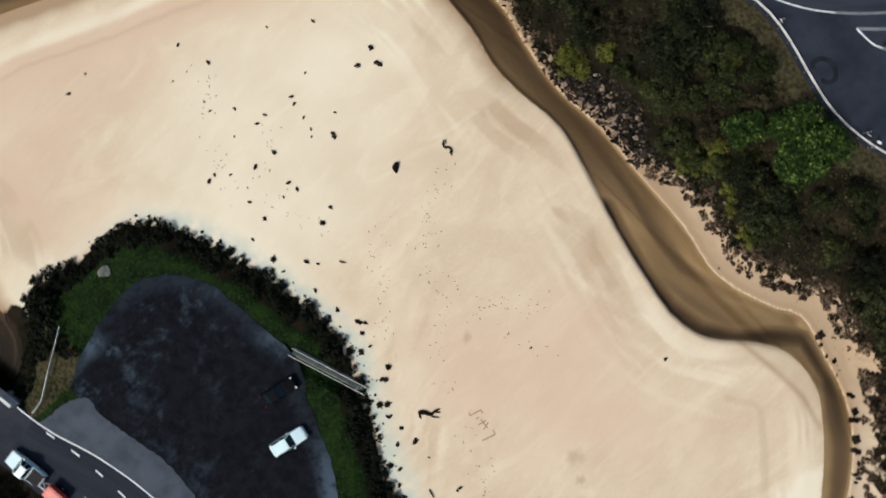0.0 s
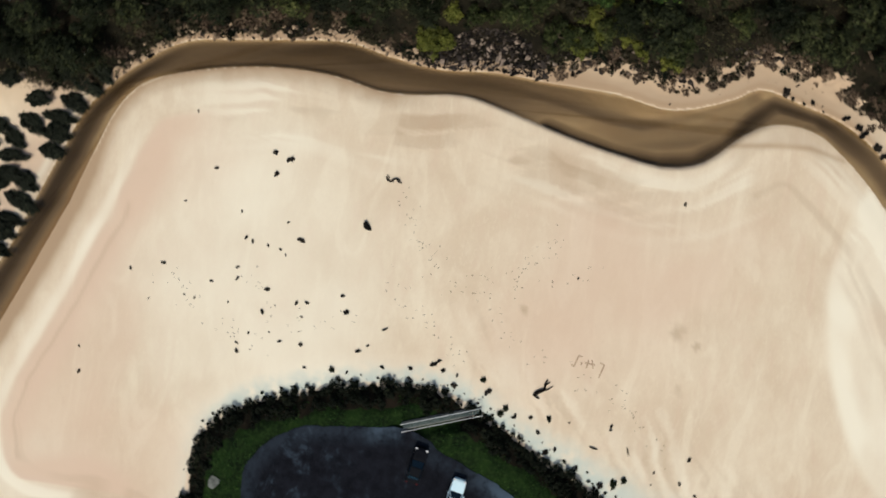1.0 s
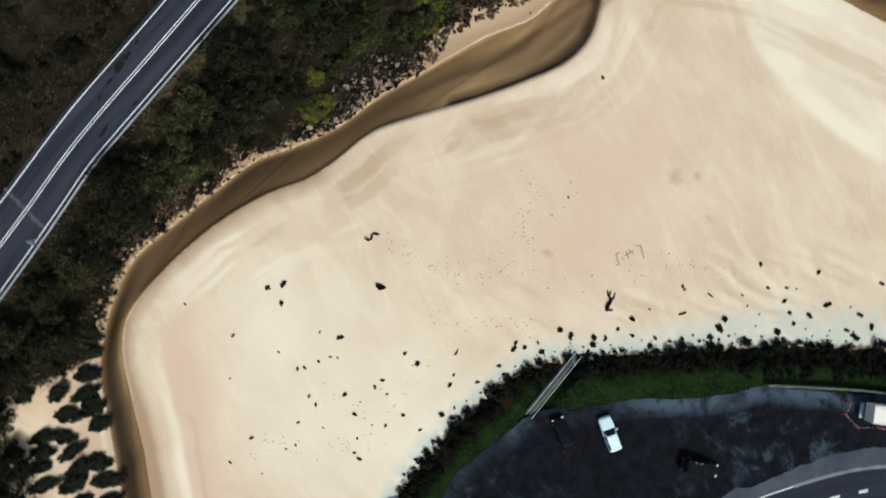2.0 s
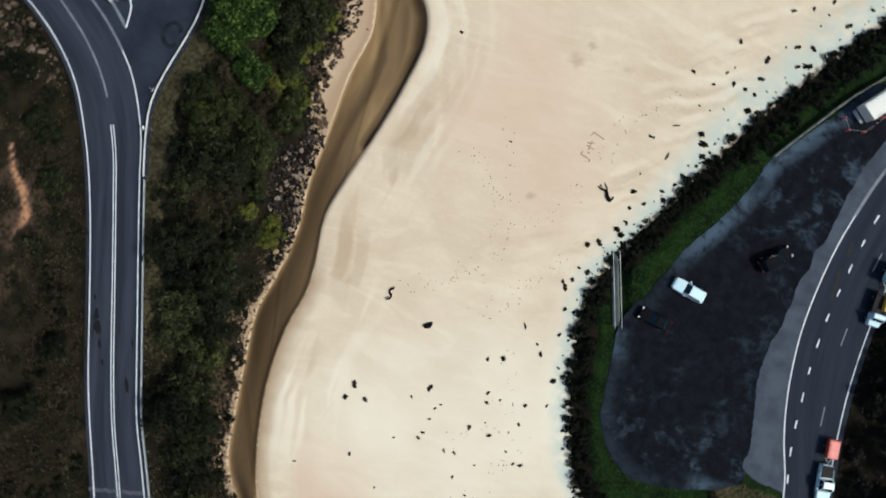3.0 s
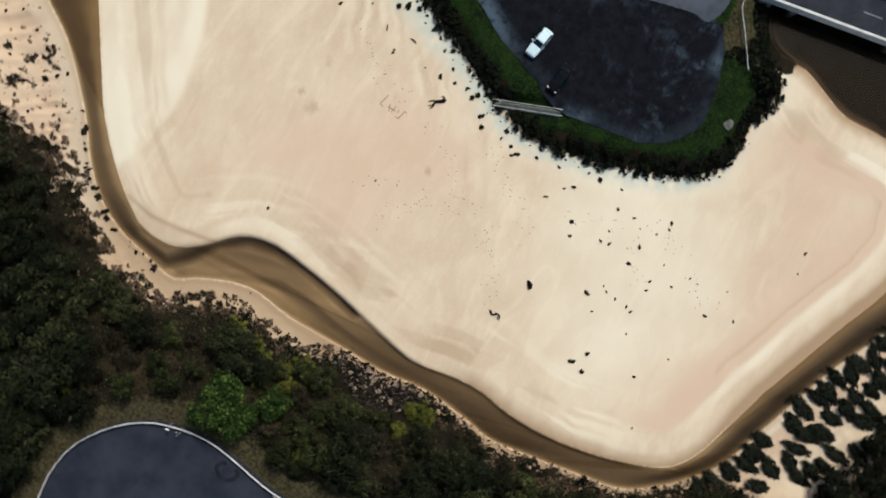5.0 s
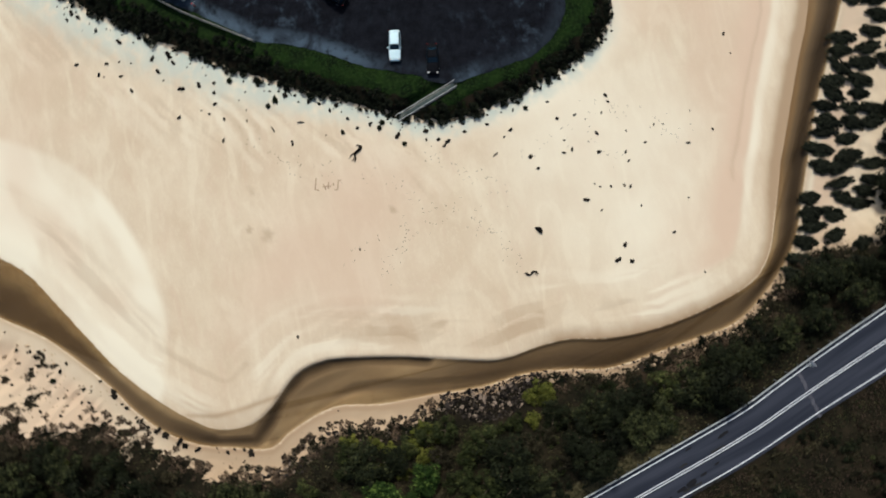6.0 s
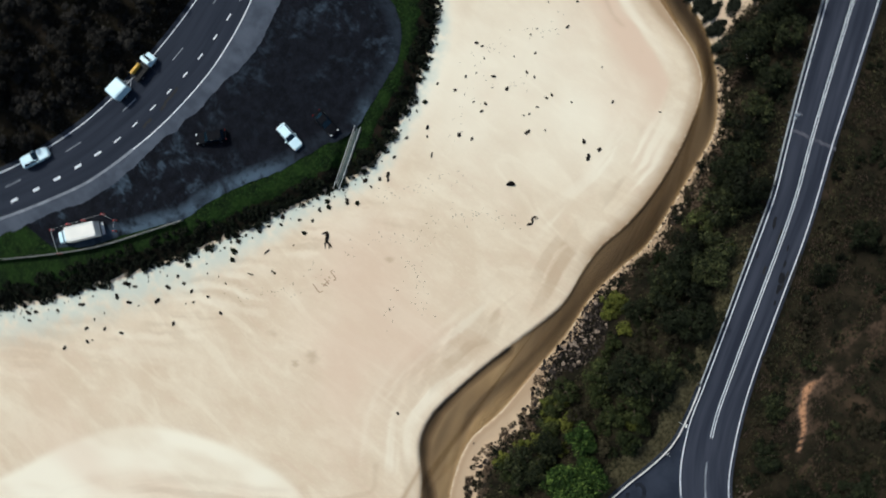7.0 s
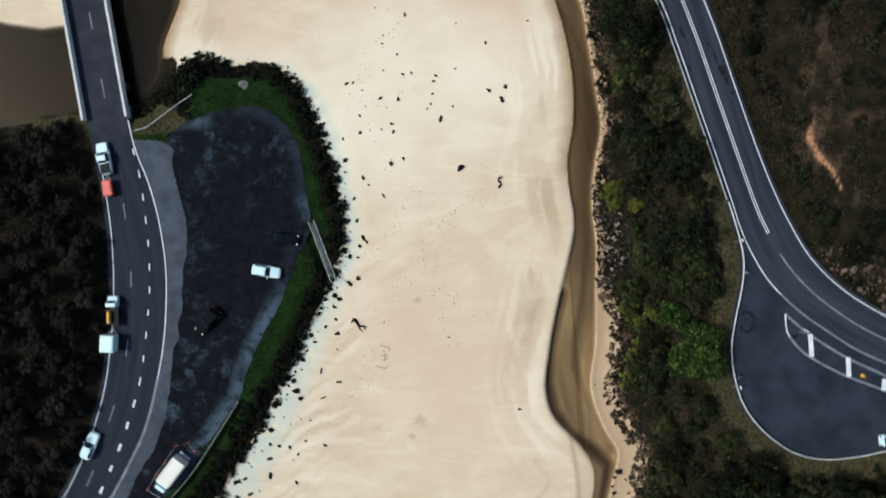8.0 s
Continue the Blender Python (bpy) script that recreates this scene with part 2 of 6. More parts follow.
    bare = blend(nt, span(nt, ca.outputs["Fac"], 0.45, 0.95), (0.085, 0.055, 0.038), (0.36, 0.19, 0.105))
    rough_edge = math_node(nt, "ADD", ca.outputs["Fac"], math_node(nt, "MULTIPLY", wobble, 0.7))
    col = blend(nt, math_node(nt, "MULTIPLY", span(nt, rough_edge, 0.12, 0.6), span(nt, n05, 0.2, 0.55)), col, bare)
    da = nt.nodes.new("ShaderNodeAttribute")
    da.attribute_name = "dry"
    col = blend(nt, edge(da.outputs["Fac"]), col, blend(nt, span(nt, n05, 0.3, 0.7), (0.024, 0.022, 0.011), (0.075, 0.066, 0.036)))
    nt.links.new(col, b.inputs["Base Color"])
    bump(nt, b, math_node(nt, "ADD", math_node(nt, "MULTIPLY", n05, 0.5), n01), 0.25, 0.08)
    return mat


def water_material():
    mat = bpy.data.materials.new("brown_creek_water")
    mat.use_nodes = True
    nt = mat.node_tree
    nt.nodes.remove(nt.nodes["Principled BSDF"])
    clear, gloss = nt.nodes.new("ShaderNodeBsdfTransparent"), nt.nodes.new("ShaderNodeBsdfGlossy")
    clear.inputs[0].default_value = (0.76, 0.70, 0.595, 1)
    gloss.inputs["Roughness"].default_value = 0.12
    fres, mix = nt.nodes.new("ShaderNodeFresnel"), nt.nodes.new("ShaderNodeMixShader")
    fres.inputs[0].default_value = 1.33
    bp = nt.nodes.new("ShaderNodeBump")
    bp.inputs["Strength"].default_value, bp.inputs["Distance"].default_value = 0.25, 0.03
    nt.links.new(noise_node(nt, 0.7, 3), bp.inputs["Height"])
    nt.links.new(bp.outputs[0], gloss.inputs["Normal"])
    for a, c in ((fres.outputs[0], mix.inputs[0]), (clear.outputs[0], mix.inputs[1]), (gloss.outputs[0], mix.inputs[2]),
                 (mix.outputs[0], nt.nodes["Material Output"].inputs[0])):
        nt.links.new(a, c)
    return mat


def glass_dark(name, tint):
    mat, nt, b = shader(name, 0.1, 0, 0.3)
    b.inputs["Base Color"].default_value = (*tint, 1)
    return mat


GROUND = ground_material()
WATER = water_material()
ASPHALT_OLD = worn("weathered_asphalt", (0.013, 0.017, 0.028), (0.046, 0.053, 0.074), 1.5, 0.06, 0.85, spec=0.15, stretch="way")
ASPHALT_DECK = worn("bridge_deck_asphalt", (0.016, 0.019, 0.029), (0.036, 0.041, 0.056), 2.5, 0.06, 0.85, spec=0.15)
ASPHALT_BAY = worn("blue_grey_asphalt", (0.011, 0.0155, 0.026), (0.033, 0.041, 0.060), 4, 0.06, 0.85, spec=0.15)
ASPHALT_DARK = worn("dark_asphalt", (0.0105, 0.0150, 0.025), (0.027, 0.034, 0.050), 1.6, 0.06, 0.85, spec=0.15, stretch="way")
ASPHALT_PALE = worn("dusty_shoulder_asphalt", (0.036, 0.046, 0.064), (0.082, 0.098, 0.126), 3, 0.08, 0.9, spec=0.15)
PAINT = worn("worn_white_road_paint", (0.52, 0.58, 0.62), (0.82, 0.87, 0.90), 1.2, 0.08, 0.7)
PAINT_FADED = worn("faded_road_paint", (0.11, 0.125, 0.15), (0.24, 0.27, 0.30), 1.5, 0.1, 0.75)
STEEL = worn("galvanised_steel", (0.34, 0.38, 0.40), (0.58, 0.62, 0.64), 1.5, 0.1, 0.45, 0.35)
STEEL_DULL = worn("dull_steel_post", (0.05, 0.055, 0.06), (0.13, 0.14, 0.145), 0.6, 0.08, 0.7)
WHITE_CONCRETE = worn("whitewashed_concrete", (0.48, 0.50, 0.50), (0.78, 0.80, 0.79), 1.5, 0.12, 0.85)
CONCRETE = worn("grey_concrete", (0.16, 0.16, 0.16), (0.30, 0.30, 0.29), 1.5, 0.1, 0.9)
TREAD = worn("dark_weathered_decking", (0.035, 0.052, 0.052), (0.095, 0.125, 0.12), 0.8, 0.08, 0.9, each=0.6)
TIMBER = worn("silvered_timber", (0.17, 0.17, 0.16), (0.34, 0.34, 0.32), 0.8, 0.08, 0.85, each=0.5)
DRIFT = worn("dark_wet_driftwood", (0.004, 0.003, 0.0025), (0.014, 0.010, 0.008), 0.5, 0.05, 0.9, spec=0.08)
ROCK_BLACK = worn("black_boulder", (0.003, 0.003, 0.003), (0.012, 0.010, 0.009), 0.5, 0.06, 0.9, spec=0.08)
BARK = worn("grey_brown_bark", (0.04, 0.03, 0.02), (0.11, 0.085, 0.06), 0.4, 0.05, 0.9)
ROCK_DARK = worn("dark_wet_stone", (0.003, 0.0028, 0.0027), (0.040, 0.033, 0.029), 0.5, 0.12, 0.9, spec=0.08, lift=0.8, each=1.1)
ROCK_TAN = worn("tan_broken_stone", (0.02, 0.016, 0.013), (0.30, 0.235, 0.185), 0.5, 0.12, 0.9, spec=0.08, lift=0.8, each=0.8)
SMUDGE = worn("pale_dusty_smudge", (0.040, 0.045, 0.062), (0.105, 0.105, 0.125), 0.8, 0.1, 0.85, spec=0.15)
SCUFF = worn("scuffed_dark_asphalt", (0.005, 0.007, 0.011), (0.019, 0.023, 0.033), 1.1, 0.08, 0.85, spec=0.15)
TAR = worn("black_tar_seal", (0.004, 0.004, 0.005), (0.011, 0.012, 0.015), 0.8, 0.06, 0.7, spec=0.2)
ROCK_PALE = worn("pale_sandstone", (0.075, 0.054, 0.037), (0.45, 0.335, 0.225), 0.8, 0.12, 0.9, spec=0.1, lift=0.6, each=0.9)
ROCK_GREY = worn("lichened_grey_rock", (0.05, 0.055, 0.05), (0.19, 0.20, 0.185), 0.5, 0.1, 0.9, spec=0.1, lift=0.7)
ROCK_BROWN = worn("brown_rock_face", (0.028, 0.020, 0.016), (0.17, 0.125, 0.096), 1.1, 0.15, 0.9, spec=0.1, lift=0.7, each=0.9)
RUBBER = worn("black_rubber", (0.01, 0.01, 0.01), (0.025, 0.025, 0.025), 0.3, 0.03, 0.85)
RIM = worn("alloy_rim", (0.3, 0.31, 0.32), (0.5, 0.51, 0.52), 0.2, 0.03, 0.35, 0.8)
GLASS = glass_dark("tinted_car_glass", (0.006, 0.018, 0.03))
GLASS_BLUE = glass_dark("blue_truck_windscreen", (0.008, 0.06, 0.12))
LAMP_CLEAR = glass_dark("clear_lamp_lens", (0.6, 0.62, 0.62))
LAMP_RED = glass_dark("red_lamp_lens", (0.10, 0.005, 0.005))
CAR_WHITE = worn("white_car_paint", (0.60, 0.84, 0.93), (0.70, 0.90, 0.95), 2, 0.2, 0.25, spec=0.5, lift=0.02)
TRUCK_WHITE = worn("cream_white_panel", (0.74, 0.74, 0.68), (0.84, 0.83, 0.76), 2, 0.2, 0.5, spec=0.3, lift=0.02)
CAR_BLACK = worn("black_car_paint", (0.004, 0.005, 0.007), (0.007, 0.008, 0.011), 2, 0.2, 0.6, spec=0.03, lift=0.02)
CAR_RED = worn("red_trailer_paint", (0.52, 0.045, 0.03), (0.68, 0.08, 0.05), 1, 0.2, 0.4, spec=0.4, lift=0.02)
YELLOW = worn("yellow_machine_paint", (0.62, 0.34, 0.03), (0.75, 0.45, 0.06), 1, 0.1, 0.45)
RED_PLASTIC = worn("red_plastic", (0.55, 0.05, 0.05), (0.7, 0.1, 0.09), 0.5, 0.05, 0.5)
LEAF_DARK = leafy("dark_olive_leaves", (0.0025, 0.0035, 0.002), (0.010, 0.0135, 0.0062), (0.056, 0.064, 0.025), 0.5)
# east hill leaves: the slope's shade is put into the leaf colour
LEAF_SHADE = leafy("hill_leaves_with_shade", (0.008, 0.008, 0.007), (0.019, 0.018, 0.0155), (0.056, 0.051, 0.044), 0.45)
LEAF_GREEN = leafy("fresh_green_leaves", (0.005, 0.011, 0.003), (0.020, 0.043, 0.009), (0.125, 0.185, 0.040), 0.05)
LEAF_OLIVE = leafy("olive_green_leaves", (0.005, 0.008, 0.003), (0.020, 0.027, 0.0090), (0.105, 0.115, 0.038), 0.45)
LEAF_DUNE = leafy("grey_green_dune_leaves", (0.006, 0.0075, 0.005), (0.014, 0.017, 0.011), (0.034, 0.040, 0.024), 0.3)
LEAF_STRAW = leafy("straw_brown_brush", (0.030, 0.021, 0.015), (0.105, 0.074, 0.050), (0.24, 0.175, 0.115), 0.4)
LEAF_KHAKI = leafy("khaki_dry_grass", (0.014, 0.014, 0.007), (0.045, 0.043, 0.020), (0.11, 0.10, 0.05), 0.1)
LEAF_YELLOW = leafy("yellow_green_leaves", (0.03, 0.035, 0.008), (0.07, 0.08, 0.016), (0.14, 0.14, 0.03))
LEAF_RUSSET = leafy("russet_dead_bracken", (0.014, 0.0095, 0.0065), (0.052, 0.036, 0.026), (0.15, 0.10, 0.072))
LEAF_BROWN = leafy("dry_brown_leaves", (0.009, 0.0085, 0.005), (0.023, 0.021, 0.012), (0.066, 0.058, 0.032))
LEAF_BLACK = leafy("blackish_green_scrub", (0.004, 0.006, 0.0035), (0.009, 0.012, 0.007), (0.022, 0.027, 0.014), 0.3)
GRASS = leafy("green_grass_blades", (0.004, 0.012, 0.003), (0.014, 0.042, 0.008), (0.048, 0.096, 0.021), 0.05)
WRACK = leafy("dark_dried_seaweed", (0.005, 0.0045, 0.004), (0.017, 0.0145, 0.0115), (0.05, 0.041, 0.030))
DAMP_SAND = worn("scraped_damp_sand", (0.30, 0.21, 0.14), (0.46, 0.34, 0.235), 0.6, 0.06, 0.95)

# ---- plan: the lines of the shore, the creek, the roads ----
CREEK_IN = [(70, 180), (36, 108), (24, 90), (17.5, 78.0), (12.0, 70.3), (6.5, 66.6), (0, 62.6), (-6.5, 58.5), (-12.4, 53.4), (-16.5, 48.8),
            (-19.2, 44.5), (-19.4, 39.5), (-17.4, 35.6), (-13.1, 31.0), (-11.7, 26.0), (-12.3, 20.4), (-13.6, 13.5), (-15.6, 5.5), (-17.1, -1.5),
            (-16.3, -8.0), (-16.1, -13.0), (-17.2, -19.0), (-17.2, -27.0), (-15.6, -36.0), (-12.9, -43.3), (-9.0, -46.8), (-3.0, -49.0),
            (4.0, -51.2), (12.0, -54.2), (20.7, -57.6), (27.0, -60.2), (34.0, -61.8), (40.0, -60.6), (43.8, -58.5), (46.8, -54.6), (48.2, -49.0),
            (48.2, -42.0), (50.0, -37.2), (51.6, -33.0), (51.6, -28.9), (53.6, -25.6), (57.0, -23.8), (62, -23), (72, -22), (100, -20), (320, -18)]
CREEK_OUT = [(60, 186), (29, 112), (17, 92), (9.5, 81.5), (4.1, 73.8), (0.5, 68.8), (-4.5, 64.0), (-9.5, 59.9), (-13.9, 56.9), (-18.0, 53.0),
             (-21.0, 48.0), (-22.6, 42.5), (-23.9, 37.0), (-22.1, 34.0), (-20.1, 29.0), (-19.4, 24.5), (-20.4, 18.0), (-20.5, 10.0), (-20.8, 2.0),
             (-20.1, -5.0), (-20.8, -12.0), (-21.9, -18.0), (-21.2, -24.5), (-20.2, -31.5), (-18.9, -39.0), (-15.8, -44.0), (-11.9, -48.2),
             (-7.5, -51.4), (-1.0, -53.8), (6.0, -56.4), (13.0, -59.0), (20.6, -62.8), (30, -67), (45, -74), (62, -79), (100, -82), (320, -90)]
SHORE_EAST = [(110, 150), (76, 88), (57.0, 60.6), (50.4, 52.6), (43.2, 42.3), (38.2, 34.4), (33.6, 26.4), (30.2, 20.0), (27.5, 14.1), (25.2, 9.6),
              (23.2, 5.6), (21.8, 1.8), (21.5, -2.5), (22.2, -8.2), (23.4, -13.6), (26.2, -21.2), (29.2, -26.8), (33.4, -29.9), (40.5, -30.2),
              (45.0, -31.6), (48.2, -30.4), (50.6, -27.2), (53.6, -25.0), (57.0, -23.2), (62, -22.4), (72, -21.4), (100, -19.4), (320, -17)]
ROAD_W_EAST = [(-6, -92), (-13, -76), (-20.1, -59.2), (-24.2, -49.6), (-28.0, -41.2), (-30.6, -35.6), (-32.7, -29.6), (-35.3, -21.7), (-37.4, -15.4),
               (-39.2, -9.9), (-40.9, -4.6), (-42.3, 0.0), (-44.0, 3.8), (-46.0, 7.3), (-48.4, 10.2), (-51.7, 13.3), (-55.4, 16.0), (-60.2, 19.2),
               (-66, 22), (-78, 28), (-98, 36), (-160, 60)]
ROAD_W_WEST = [(-15, -93), (-22, -75), (-29.6, -55.2), (-32.9, -46.5), (-37.0, -36.6), (-39.1, -30.9), (-41.3, -24.1), (-43.4, -17.7), (-45.5, -11.6),
               (-47.6, -6.2), (-50.1, -0.9), (-53.2, 4.4), (-57.8, 9.2), (-64.4, 13.6), (-74, 18), (-94, 26), (-156, 50)]
BAY_EDGE = [(-40.05, -4.6), (-41.3, -0.4), (-42.3, 4.5), (-41.9, 9.0), (-40.8, 14.0), (-40.1, 18.5), (-40.5, 23.0), (-42.0, 27.8), (-45.2, 32.0),
            (-49.8, 35.3), (-54.6, 36.4), (-60.3, 36.0), (-66, 35), (-78, 34)]
ROAD_E_WEST = [(59.6, -40.0), (57.4, -24.6), (56.7, -19.4), (55.7, -15.2), (53.9, -10.4), (52.6, -5.6), (51.8, -1.0), (51.3, 4.0), (51.3, 8.4), (51.6, 13.2),
               (52.2, 18.0), (53.1, 22.4), (54.2, 27.0), (55.8, 31.8), (58.2, 36.6), (61.6, 42.6), (65.7, 48.8), (74, 60), (90, 80), (130, 130)]
ROAD_E_EAST = [(66.6, -40.2), (63.8, -24.0), (62.7, -18.4), (61.8, -13.5), (61.0, -8.4), (60.3, -1.8), (60.1, 5.0), (60.3, 11.0), (61.0, 17.5), (62.1, 24.0),
               (63.9, 30.0), (66.0, 35.5), (69.3, 41.8), (73.6, 48.4), (83, 59), (98, 78), (138, 128)]
SHOULDER = [(56.8, -17.6), (53.5, -17.0), (50.3, -16.4), (49.5, -13.2), (49.0, -9.5), (48.1, -5.7), (47.5, -1.9), (47.8, 1.8), (48.3, 5.8), (48.8, 10.4),
            (49.5, 15.0), (50.5, 19.8), (51.3, 24.6), (52.1, 29.4), (54.0, 34.4), (56.7, 38.6), (58.9, 42.6), (63.2, 50.0), (71, 61), (87, 81)]
CAR_PARK = [(50.5, -18.1), (49.2, -18.9), (47.2, -20.0), (43.5, -21.3), (38.8, -22.4), (35.2, -22.3), (31.5, -20.0), (29.0, -16.2), (28.1, -11.5),
            (27.4, -6.0), (27.0, -2.6), (27.9, 0.2), (29.4, 2.6), (31.0, 6.9), (32.6, 10.8), (34.8, 14.4), (36.8, 18.2), (38.4, 22.0), (39.5, 26.0),
            (42.2, 29.6), (45.6, 34.2), (49.0, 39.2), (53.4, 43.0)]
PALE_LOBE = [(60, 110), (40, 82), (33.7, 69.0), (30.1, 62.6), (25.9, 57.6), (19.9, 53.7), (13.6, 51.0), (7.4, 49.4), (1.6, 48.4), (-3.4, 48.2), (-8.6, 49.4), (-13.5, 50.8)]
ROAD_W_TOP, ROAD_E_TOP = 6.0, 1.86

creek_in, creek_out = spline(CREEK_IN, 2.0), spline(CREEK_OUT, 2.0)
shore_east = spline(SHORE_EAST, 2.0)
road_w_east, road_w_west = spline(ROAD_W_EAST, 1.5), spline(ROAD_W_WEST, 1.5)
bay_edge = spline(BAY_EDGE, 1.2)
road_e_west, road_e_east = spline(ROAD_E_WEST, 1.5), spline(ROAD_E_EAST, 1.5)
shoulder_line, park_line = spline(SHOULDER, 0.7), spline(CAR_PARK, 0.8)
FAR = 2600
creek_ring = creek_in + creek_out[::-1]
west_ring = creek_out + [(FAR, -90), (FAR, -FAR), (-FAR, -FAR), (-FAR, FAR), (60, FAR)]
east_ring = shore_east + [(FAR, -17), (FAR, FAR), (110, FAR)]
hill_w_ring = road_w_west + [(-FAR, 50), (-FAR, -FAR), (-15, -FAR)]
road_w_ring = road_w_east + road_w_west[::-1]
bay_ring = bay_edge + [(-78, 28)] + [p for p in road_w_east if -78 < p[0] and p[1] > -4.4][::-1]
hill_e_ring = road_e_east + [(FAR, 128), (FAR, -40)]
lobe_ring = spline(PALE_LOBE, 2.0) + [p for p in creek_in if p[1] > 51][::-1]
SAND_BAR_EAST = [(66.8, -36.4), (72, -35.8), (78, -36.8), (84, -38.5), (100, -37), (140, -40), (140, -58), (80, -55), (68, -50)]

SCAR_LINE = [(-52.4, -30.0), (-52.7, -23.7), (-52.5, -17.7), (-51.9, -14.4), (-53.2, -11.4), (-55.4, -8.6), (-56.6, -6.0)]


def terrain(x, y):
    """Height of the ground and what covers it."""
    d_in, d_out = line_dist(x, y, creek_in), line_dist(x, y, creek_out)
    in_creek, in_west, in_east = within(x, y, creek_ring), within(x, y, west_ring), within(x, y, east_ring)
    d_east = line_dist(x, y, shore_east)
    soft, fine = grain(x, y, 7, 3), grain(x, y, 1.6, 3)
    # sand flat, a low cut bank beside the northern creek
    cutbank = ease(-8, 2, y) * ease(42, 34, y) * ease(30, 0, x)
    z = 0.10 + 0.15 * cutbank * ease(0.0, 0.5, d_in) + 0.12 * (soft - 0.5) * ease(0, 6, d_in) + 0.02 * (fine - 0.5)
    z = z - (1 - cutbank) * 0.16 * ease(2.8, 0, d_in)
    # water: depth across the channel u, shoals drawn out along it
    u = d_in / (d_in + d_out + 1e-6)
    shoal = grain(x * 0.55 + y * 0.1, y * 0.16 + x * 0.3, 2.3, 3)
    bend = ease(-6, 10, y) * ease(46, 38, y) * (x < 10)
    straight = ease(10, -4, y) * ease(-44, -36, y) * (x < 0)
    south = ease(-36, -46, y) + ease(44, 54, y)
    depth_bend = np.maximum(ease(0.34, 0.08, u) * 1.0, 0.55 * ease(0.62, 0.45, u)) + 0.35 * ease(0.5, 0.7, shoal) * ease(0.3, 0.5, u)
    near = lambda line, r: np.exp(-(line_dist(x, y, line) / r) ** 2)
    # shade of the cut bank put in as depth, then the outer channel
    deep_and_bank_shade = (0.72 + 0.5 * soft) * near([(-14.6, 10.0), (-13.8, 13.5), (-12.6, 19.2), (-12.3, 24.9), (-13.3, 29.7), (-15.8, 33.5), (-19.5, 36.4), (-22.4, 39.3), (-21.4, 46)], 1.25)
    deep_b = near([(-19.4, -4.0), (-19.2, 5.1), (-18.4, 11.7), (-17.2, 17.4), (-16.9, 22.1), (-18.7, 27.9), (-21.0, 32.6), (-23.0, 36.5)], 1.15)
    depth_bend = np.maximum(np.maximum(0.88 * deep_and_bank_shade, 0.62 * deep_b * (0.35 + 0.9 * shoal)), 0.25 + 0.75 * (shoal - 0.5)) - 0.22 * ease(0.68, 0.85, u) * ease(12, 18, y)
    depth_straight = 0.58 + 0.12 * ease(0.35, 0.7, u) + 0.4 * (shoal - 0.5) + 0.12 * ease(0.25, 0.05, u)
    depth_south = ease(0.0, 0.75, u) * (0.9 - 0.38 * ease(44, 54, y)) + 0.3 * (shoal - 0.5)
    total = bend + straight + south + 1e-3
    depth = (bend * depth_bend + straight * depth_straight + south * depth_south) / total
    pool = ease(30, 46, x) * ease(-16, -24, y)
    depth = depth * (1 - pool) + pool * (0.75 + 1.3 * ease(0, 3.5, d_in)) * (0.75 + 0.5 * soft + 0.35 * ease(54, 62, x))
    depth = np.clip(depth, 0.05, 1.6) * ease(0.0, 0.5, np.minimum(d_in, d_out))
    bar = within(x, y, SAND_BAR_EAST) * ease(0, 1.2, line_dist(x, y, SAND_BAR_EAST + SAND_BAR_EAST[:1]))
    depth = depth * (1 - bar)
    z = np.where(in_creek, -0.08 - 0.75 * depth, z)
    z = np.where(in_creek & (bar > 0.3), 0.1, z)
    # western bank: beach strip, bare bank, wooded slope, road bench, hill
    strip = 0.1 + 0.45 * ease(-9, 0, y) + 2.9 * ease(6, 16, y) + 0.9 * ease(34, 40, y) - 1.9 * ease(46, 54, y) + 2.2 * ease(57, 63, y) + 4.0 * ease(62, 68, y) + 4.0 * ease(67, 74, y) + 1.2 * (soft - 0.5)
    cap = 6 - 4.6 * ease(-14, -2, x) * ease(-38, -46, y)
    rib = np.abs(grain(x * 0.75 + y * 0.75, (x - y) * 0.16, 1.5, 2) - 0.5) * 2
    slope = cap * ease(0.6, 15.5, d_out - 0.25 * strip) + 0.5 * ease(0.5, 4, d_out) * (fine - 0.3)
    slope = slope + 0.8 * (0.35 - rib) * ease(38, 48, y) * ease(1.5, 4, d_out) * ease(13, 8, d_out)
    d_rw, d_re = line_dist(x, y, road_w_west), line_dist(x, y, road_w_east)
    on_road_w, on_bay, on_hill = within(x, y, road_w_ring), within(x, y, bay_ring), within(x, y, hill_w_ring)
    d_bay = line_dist(x, y, bay_edge)
    off_road = np.where(on_road_w | on_bay, 0, np.minimum(np.minimum(d_rw, d_re), d_bay))
    slope = slope + (np.maximum(slope, 5.2) - slope) * ease(7, 2, off_road)
    hill = 5.9 + np.minimum(0.42 * np.maximum(d_rw - 1.5, 0), 16) + 1.6 * (soft - 0.5) * ease(1, 5, d_rw)
    west = np.where(on_hill, hill, slope)
    west = west + (ROAD_W_TOP - 0.14 - west) * ease(1.6, 0.7, off_road)
    z = np.where(in_west, west, z)
    # eastern spit and the hill past its road
    d_ee = line_dist(x, y, road_e_east)
    east = 0.1 + 1.66 * ease(0, 4.2, d_east) + 0.05 * (fine - 0.5) * ease(0, 3, d_east)
    east = np.where(within(x, y, hill_e_ring), 1.68 + np.minimum(0.4 * np.maximum(d_ee - 1.2, 0), 12) * ease(0, 6, d_east), east)
    ax, ay, bx, by = 26.75, -3.0, 23.55, 6.9
